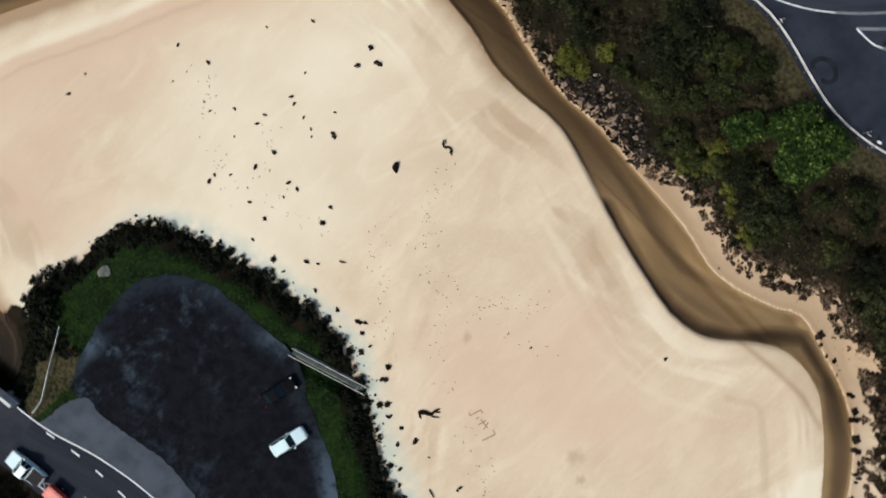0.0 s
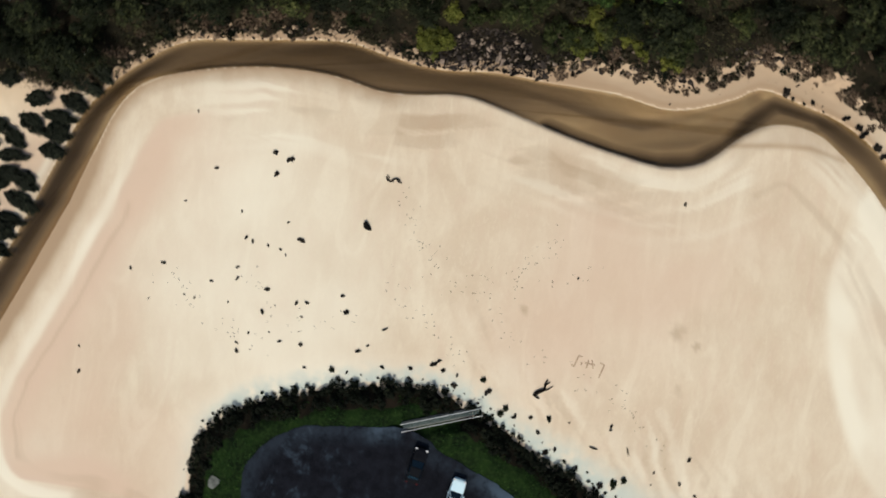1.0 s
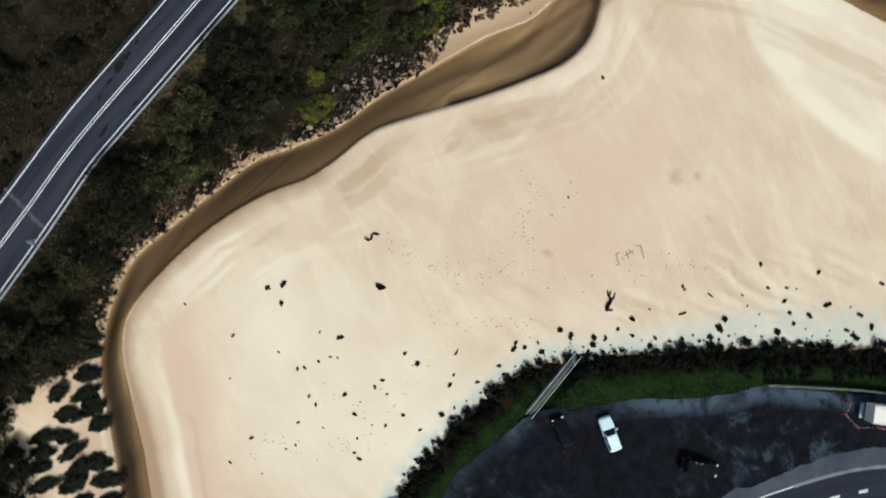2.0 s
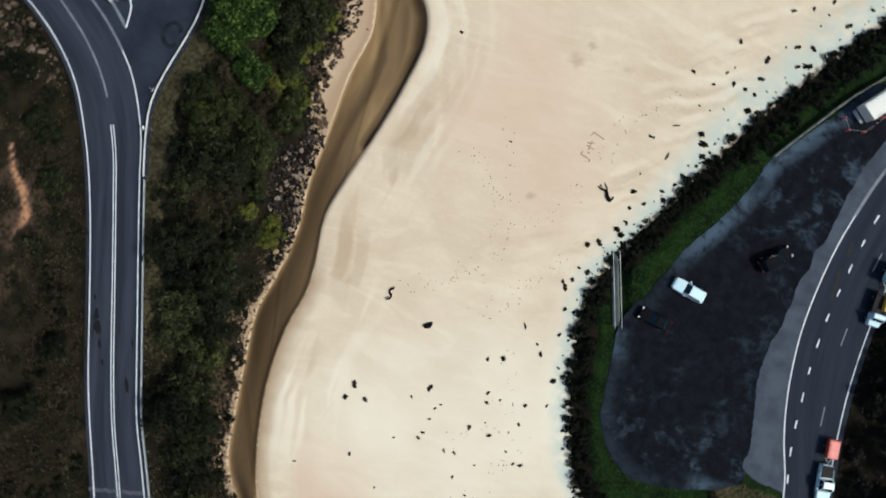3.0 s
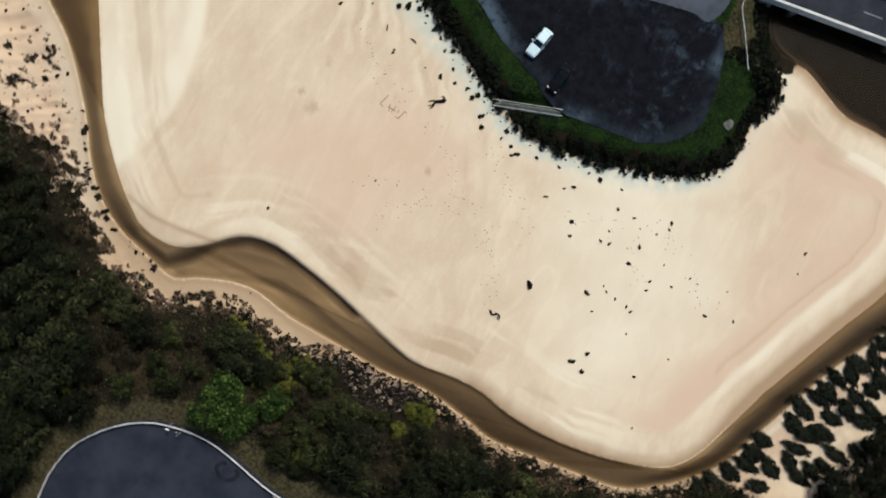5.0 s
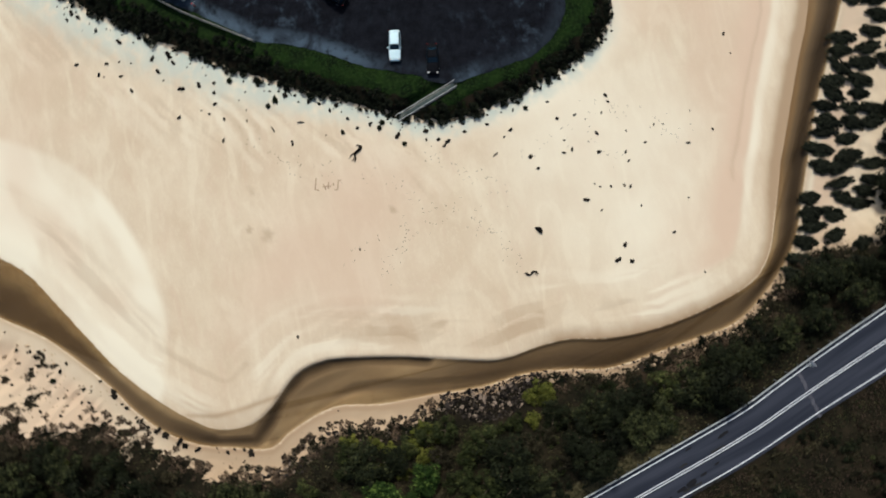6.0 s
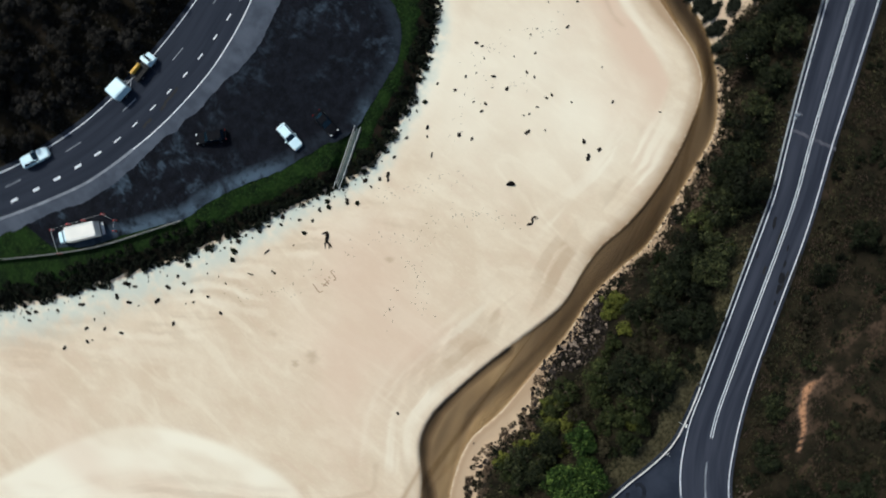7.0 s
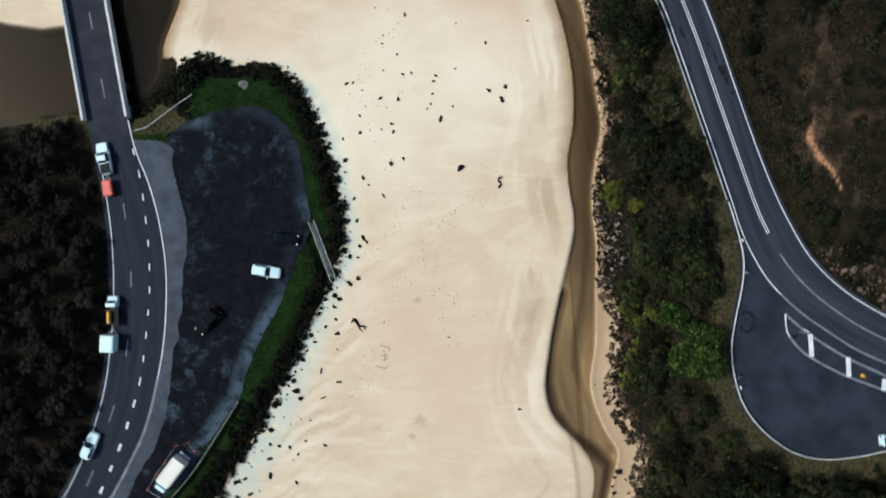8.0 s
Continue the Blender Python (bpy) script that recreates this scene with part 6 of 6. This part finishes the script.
rubble("rubble", "fine dark broken stone between the bank rocks", scatter(rnd, 650, -28, -18, -9, 10, pile, 0.24), 0.16, 0.5, 15, MESH_A)
pale_edge = lambda x, y, f: f["in_west"] & (f["d_out"] > -0.1) & (f["d_out"] < f["strip"] + 1.7) & (y < -6) & (y > -48) & (x < -11)
stone_set("bank_rocks", "pale sandstone boulders along the creek bank", None, scatter(rnd, 280, -26, -10, -50, -5, pale_edge, 0.5), 0.32, 0.95, 6, MESH_B + MESH_A[:3])
mixed = lambda x, y, f: f["in_west"] & (f["d_out"] > f["strip"] - 1.2) & (f["d_out"] < f["strip"] + 2.0) & (y > 8) & (y < 40)
stone_set("bank_rocks", "dark stones at the foot of the wooded bank", None, scatter(rnd, 230, -34, 0, 8, 62, mixed, 0.5), 0.3, 0.95, 7, MESH_A)
stone_set("bank_rocks", "pale eroded sandstone lumps on the bank", None, scatter(rnd, 120, -34, 20, 34, 84, lambda x, y, f: f["in_west"] & (f["d_out"] > 1.5) & (f["d_out"] < 9.5) & (grain(x, y, 3.0, 2) > 0.5), 0.6), 0.2, 0.8, 8, MESH_B)
stone_set("bank_rocks", "loose pale rubble on the eroded sandy bank", None, scatter(rnd, 110, -34, 12, 12, 72, lambda x, y, f: f["in_west"] & (f["d_out"] > 0.5) & (f["d_out"] < 1.2 + f["strip"]) & (grain(x, y, 2.2, 2) > 0.5), 0.5), 0.14, 0.45, 10, MESH_B + MESH_C[:1])
lump = tagged(part("rock", stone_mesh(290, 0.6), ROCK_GREY), "grey rock outcrop in the grass", "rock")
lump.matrix_basis = pose(37.7, -26.0, height(37.7, -26.0) + 0.05, 0, 0, 30) @ Matrix.Diagonal((2.6, 1.8, 0.6, 1))

# ---- beach finds ----
boulder = tagged(part("rock", stone_mesh(300, 0.6), ROCK_BLACK), "black wet boulder alone on the sand", "rock")
boulder.matrix_basis = pose(1.95, -11.6, height(1.95, -11.6) + 0.2, 0, 0, 25) @ Matrix.Diagonal((1.9, 1.15, 1.2, 1))


def limb(pts, r0, r1, z=0.12, sides=7):
    """A bent tapered limb, one closed skin along its points."""
    bm = bmesh.new()
    n, rings = len(pts) - 1, []
    for k, (x, y) in enumerate(pts):
        a, b = Vector(pts[max(k - 1, 0)]), Vector(pts[min(k + 1, n)])
        d = (b - a).normalized()
        r = (r0 + (r1 - r0) * k / n) * (0.6 if k in (0, n) else 1.0)
        rings.append([bm.verts.new((x - d.y * r * math.cos(q), y + d.x * r * math.cos(q), z + r * math.sin(q))) for q in np.linspace(0, 6.2832, sides + 1)[:-1]])
    for p, q in zip(rings, rings[1:]):
        for i in range(sides):
            bm.faces.new((p[i], p[(i + 1) % sides], q[(i + 1) % sides], q[i]))
    bm.faces.new(rings[0])
    bm.faces.new(rings[-1])
    bmesh.ops.recalc_face_normals(bm, faces=bm.faces)
    return bm


def branch(name, label, runs, x, y, material):
    """Driftwood: a bent trunk with limbs that grow from it."""
    ob = thing(name, pose(x, y, height(x, y)), label, "driftwood")
    for k, (pts, r0, r1) in enumerate(runs):
        part("limb" if k else "trunk", limb(pts, r0, r1), material, ob)
    return ob


branch("driftwood", "dark forked driftwood trunk lying on the sand",
       [([(0.9, -0.95), (0.55, -0.75), (0.2, -0.35), (0.0, 0.1), (-0.35, 0.35), (-0.9, 0.3), (-1.5, 0.55)], 0.32, 0.10),
        ([(0.75, -0.85), (1.05, -0.5), (1.1, -0.15)], 0.2, 0.07), ([(0.05, 0.1), (-0.2, 0.75), (-0.75, 1.35)], 0.12, 0.05),
        ([(-0.6, 0.3), (-1.1, 0.75), (-1.25, 0.95)], 0.1, 0.05)], 19.75, 14.3, DRIFT)
branch("driftwood", "tangle of thin dark driftwood on the sand",
       [([(-0.2, -1.0), (0.25, -0.75), (0.4, -0.3), (0.05, 0.0), (-0.1, 0.4), (0.1, 0.9)], 0.12, 0.14), ([(0.4, -0.75), (-0.1, -0.55), (-0.45, -0.9)], 0.08, 0.05),
        ([(-0.1, 0.4), (0.3, 0.75), (0.35, 1.15)], 0.14, 0.1), ([(0.05, 0.0), (0.35, 0.05), (0.4, -0.3)], 0.08, 0.06)], -4.75, -9.2, DRIFT)
for x, y, a, l in ((26.0, 26.6, 20, 1.0), (26.2, 22.1, 80, 1.1), (15.0, -7.3, 120, 0.9), (23.5, 24.0, 100, 0.4)):
    d = Vector((math.cos(radians(a)), math.sin(radians(a)))) * l / 2
    branch("driftwood", "short dark driftwood stick on the sand", [([(-d.x, -d.y), (0.05, 0.04), (d.x, d.y)], 0.13, 0.08)], x, y, DRIFT)

KELP = [tuft(400 + k, "clump of dark dried seaweed on the sand", 0.55, 0.3) for k in range(4)]
SPRIG = [tuft(410 + k, "small dark tuft on the sand", 0.3, 0.25) for k in range(4)]
HERB = [tuft(420 + k, "grey-green grass tuft on the sand", 0.6, 0.4, LEAF_DARK) for k in range(3)]
HERBS = [(22.8, 10.0), (19.6, 6.6), (21.3, -13.4), (29.8, 26.6), (23.3, 15.8)]
BIG = [(23.5, 13.4), (25.3, 14.6), (21.0, 7.4), (20.9, 2.8), (19.2, 1.1), (18.0, 0.4), (18.6, -0.3), (19.6, -3.2), (18.7, -18.0), (13.6, -12.7), (11.5, -13.5),
       (12.2, -23.5), (5.1, -20.0), (-3.1, -24.6), (-5.3, -23.0), (-5.9, -25.2), (38.7, 42.8), (35.2, 39.6), (35.2, 36.8), (33.6, 34.7), (35.1, 34.4), (44.5, 47.9),
       (44.5, 44.7), (40.8, 43.3), (39.5, 40.1), (49.7, 53.6), (50.5, 54.5), (31.6, 22.9), (-7.2, 29.2)]
SMALL = [(19.6, 3.0), (20.0, -6.9), (21.4, -11.4), (17.5, -9.2), (18.4, -10.4), (21.6, -17.1), (18.7, -20.8), (13.1, -18.1), (13.4, -19.4), (15.2, -23.7), (11.4, -27.7),
         (9.9, -27.9), (6.4, -24.3), (6.1, -26.4), (5.8, -27.3), (-2.7, -32.6), (12.2, -31.0), (12.2, -41.9), (10.8, -37.6), (26.7, -46.6), (42.3, 55.3), (40.0, 52.1),
         (39.1, 48.7), (36.5, 47.5), (30.8, 40.9), (31.8, 34.9), (30.4, 36.1), (29.1, 33.9), (25.8, 34.7), (23.0, 24.0), (49.7, 55.4), (41.5, 50.5), (20.8, -26.3), (19.7, -26.5)]
TINY = [(15.1, -18.4), (17.7, -22.4), (23.4, -47.1), (14.5, -34.3), (15.7, -38.9), (14.7, -32.9), (14.6, -28.4), (7.3, -21.8), (6.7, -22.6), (3.0, -22.1), (2.5, -28.4),
        (2.2, -36.1), (-9.8, -36.2), (14.1, -22.2), (4.5, 16.8), (39.5, 51.4), (37.1, 42.2), (31.2, 37.2), (40.8, 46.7), (41.4, 48.5), (29.8, 30.2), (28.1, 30.4),
        (23.4, 18.5), (31.6, 31.0), (32.7, 29.8), (18.2, -25.1)]
for x, y in HERBS:
    place(HERB, x, y, rnd, 0.7, 0.9, 0.0)
for x, y in BIG:
    place(KELP, x, y, rnd, 0.6, 0.9, 0.0)
for x, y in SMALL:
    place(SPRIG, x, y, rnd, 0.75, 1.1, 0.0)
for x, y in TINY:
    place(SPRIG, x, y, rnd, 0.4, 0.65, 0.0)
beach = lambda x, y, f: ~f["in_west"] & ~f["in_east"] & ~f["in_creek"]
for x, y in scatter(rnd, 125, 14, 66, -34, 74, lambda x, y, f: beach(x, y, f) & (f["d_east"] < 0.7 + 2.4 * np.clip((y + 12) / 40, 0.12, 1) * np.random.RandomState(3).rand(len(x)) ** 1.6), 0.5):
    place(KELP + HERB + SPRIG * 2, x, y, rnd, 0.22, 0.52, 0.0)
for x, y in scatter(rnd, 40, -20, 24, 54, 92, lambda x, y, f: f["in_west"] & (f["d_out"] > 0.8) & (f["d_out"] < 9), 1.0):
    place(SPRIG + HERB[:1], x, y, rnd, 0.6, 1.1, 0.0)
for x, y in scatter(rnd, 22, -26, -6, 40, 62, lambda x, y, f: f["in_west"] & (f["d_out"] > 0.05) & (f["d_out"] < 0.8), 0.7):
    place(KELP + SPRIG, x, y, rnd, 0.6, 1.3, 0.0)
for ob, (x, y) in zip(KELP + SPRIG + HERB, scatter(rnd, 11, 20, 48, 8, 46, lambda x, y, f: beach(x, y, f) & (f["d_east"] < 2.5), 1.2)):
    ob.matrix_basis = pose(x, y, height(x, y))

def specks(count, seed):
    """Fine dark litter, washed up in loose trails."""
    r = np.random.RandomState(seed)
    trails = [spline(t, 1.0) for t in ([(4, -4), (6.5, -1), (7.5, 3), (13, 9), (16, 13.5)], [(-3, -7), (0, -6), (3, -3.5), (6, -2)], [(3, 20), (5, 17), (6, 8), (9, 0)],
                                       [(8, -8), (12, -4), (15, 1), (18, 4)], [(0, 14), (4, 10), (8, 9)], [(18, 18), (21, 26), (27, 33)], [(14, -12), (16, -20), (10, -26)], [(20, -22), (17, -30), (12, -38)])]
    bm = bmesh.new()
    for k in range(count):
        t = trails[r.randint(len(trails))]
        x, y = t[r.randint(len(t))]
        x, y = x + r.normal(0, 0.9), y + r.normal(0, 0.9)
        l, a = 0.04 + 0.10 * r.rand() ** 2, r.uniform(0, 3.14)
        rod(bm, (x - l * math.cos(a), y - l * math.sin(a), height(x, y) + 0.03), (x + l * math.cos(a), y + l * math.sin(a), height(x, y) + 0.03), 0.05, 4, 0.03)
    return tagged(part("beach_litter", bm, BARK), "fine dark twigs and shell litter in trails on sand", "beach litter", kind="stuff")


specks(270, 12)

# unreadable letters scratched in the sand: bars of their size
x0, y0 = 15.6, 20.0
scratch = thing("sand_scratching", pose(x0, y0, 0), "row of scratched strokes in damp sand", "sand drawing")
for ax, ay, bx, by in ((15.2, 21.9, 17.0, 21.4), (15.2, 21.9, 15.0, 21.3), (14.8, 20.2, 15.9, 20.5), (14.9, 19.8, 16.0, 19.6), (15.4, 20.7, 15.3, 19.3), (14.5, 18.4, 16.0, 18.0),
                       (14.5, 18.4, 14.6, 18.9), (16.0, 18.0, 15.8, 17.6), (15.3, 18.9, 15.7, 18.9)):
    z = height((ax + bx) / 2, (ay + by) / 2)
    part("stroke", slab(side_line([(ax - x0, ay - y0), (bx - x0, by - y0)], 0.09) + side_line([(ax - x0, ay - y0), (bx - x0, by - y0)], -0.09)[::-1], z + 0.03, 0.08), DAMP_SAND, scratch)

# ---- small things of the roadside ----
def road_sign(m, label, wide=0.6, tall=0.6, material=None):
    ob = thing("road_sign", m, label, "road sign")
    part("post", rod(bmesh.new(), (0, 0, -0.3), (0, 0, 1.5), 0.04, 8), STEEL, ob)
    bm = bmesh.new()
    box(bm, -0.02, 0.02, -wide / 2, wide / 2, 1.5 - tall / 2, 1.5 + tall / 2, 0.008, Matrix.Rotation(radians(-18), 4, "Y"))
    part("plate", bm, material or WHITE_CONCRETE, ob, "plain white plate")
    return ob


road_sign(pose(-51.2, 16.2, ROAD_W_TOP, 0, 0, 60), "white sign plate on the painted traffic island", 0.9, 0.5)
for x, y, a in ((-41.3, 1.6, 20), (-42.6, 6.6, 170), (-41.2, 22.9, 200), (-40.6, 24.6, 10)):
    road_sign(pose(x, y, ROAD_W_TOP, 0, 0, a), "small white marker plate at the bay rail", 0.5, 0.35)
road_sign(pose(-25.6, -45.6, height(-25.6, -45.6), 0, 0, 120), "white plate on a post beside the road", 1.0, 0.7)
low_bush = place(KELP, -50.4, 16.9, rnd, 0.9, 0.95, 0.0)
low_bush["label"], low_bush["category"] = "small brown dry plant on the traffic island", "plant"
low_bush.location.z = ROAD_W_TOP
drum = thing("traffic_cone", pose(-61.0, 23.3, ROAD_W_TOP + 0.01), "orange traffic cone on the painted island", "traffic cone")
bm = bmesh.new()
bmesh.ops.create_cone(bm, cap_ends=True, segments=14, radius1=0.3, radius2=0.06, depth=0.85, matrix=Matrix.Translation((0, 0, 0.5)))
part("cone", bm, YELLOW, drum)
bm = bmesh.new()
box(bm, -0.36, 0.36, -0.36, 0.36, 0.0, 0.08, 0.02)
part("base", bm, RUBBER, drum)
ragged_way = lambda line: [(x + 0.12 * math.sin(9 * x), y + 0.1 * math.cos(7 * x)) for x, y in spline(line, 0.5)]
painted("cross_line", stripe(ragged_way([(-26.4, -44.4), (-29.5, -45.2), (-33.6, -46.2)]), 0.5, W1 - 0.004), SMUDGE, "faint pale line across the road")

for x, y, l, w in ((-40.3, -24.0, 1.5, 0.5), (-39.6, -25.6, 1.7, 0.75), (-38.6, -27.6, 0.9, 0.35), (-37.5, -29.7, 0.8, 0.3), (-34.5, -26.1, 0.8, 0.25), (-33.4, -31.6, 1.7, 0.4), (-41.2, -21.9, 0.6, 0.3)):
    ring = []
    for a in np.linspace(0, 6.283, 19)[:-1]:
        k = 0.55 + 0.9 * float(grain(np.array([x * 9 + 2 * math.cos(a)]), np.array([y * 9 + 2 * math.sin(a)]), 1.1, 2)[0])
        u, v = l * 0.6 * k * math.cos(a), w * 0.6 * k * math.sin(a)
        ring.append((x + 0.36 * u + 0.93 * v, y - 0.93 * u + 0.36 * v))
    painted("tar_patch", slab(ring, W1 - 0.003, 0.008), TAR, "ragged black tar seal on the road")


def dinghy(m):
    ob = thing("dinghy", m, "small white upturned dinghy among the trees", "boat")
    bm = bmesh.new()
    rings = []
    for u in np.linspace(0, 1, 9):
        w, h = 0.62 * math.sin(math.pi * min(1, 0.18 + 0.62 * (1 - u) + 0.12)) ** 0.8 * (1 - u ** 4) + 0.02, 0.5 + 0.12 * u
        rings.append([bm.verts.new((-2.1 + 4.2 * u, w * math.cos(a), h * math.sin(a) ** 0.8)) for a in np.linspace(0.001, math.pi - 0.001, 9)])
    for a, b in zip(rings, rings[1:]):
        for i in range(8):
            bm.faces.new((a[i], a[i + 1], b[i + 1], b[i]))
    bm.faces.new(rings[0])
    bmesh.ops.recalc_face_normals(bm, faces=bm.faces)
    part("hull", bm, CAR_WHITE, ob)
    bm = bmesh.new()
    box(bm, -2.0, 1.6, -0.03, 0.03, 0.48, 0.6, 0.01)
    part("keel", bm, TIMBER, ob)
    return ob


dinghy(pose(-34.0, 58.7, height(-34.0, 58.7), 0, 0, 25))
plank = part("plank", box_mesh("plank", -0.4, 0.4, -0.12, 0.12, 0.0, 0.05), WHITE_CONCRETE)
tagged(plank, "short white plank on dark ground", "plank")
plank.matrix_basis = pose(-15.0, -51.4, height(-15.0, -51.4) + 0.3, 0, 0, 150)
cutting = lambda x, y, f: f["on_hill"] & (f["off_road"] > 1.2) & (f["off_road"] < 6.5)
stone_set("rock_cutting", "weathered brown rock face above the road bend", None, scatter(rnd, 130, -74, -52, 3, 20, cutting, 0.7), 0.4, 1.5, 9, MESH_C)
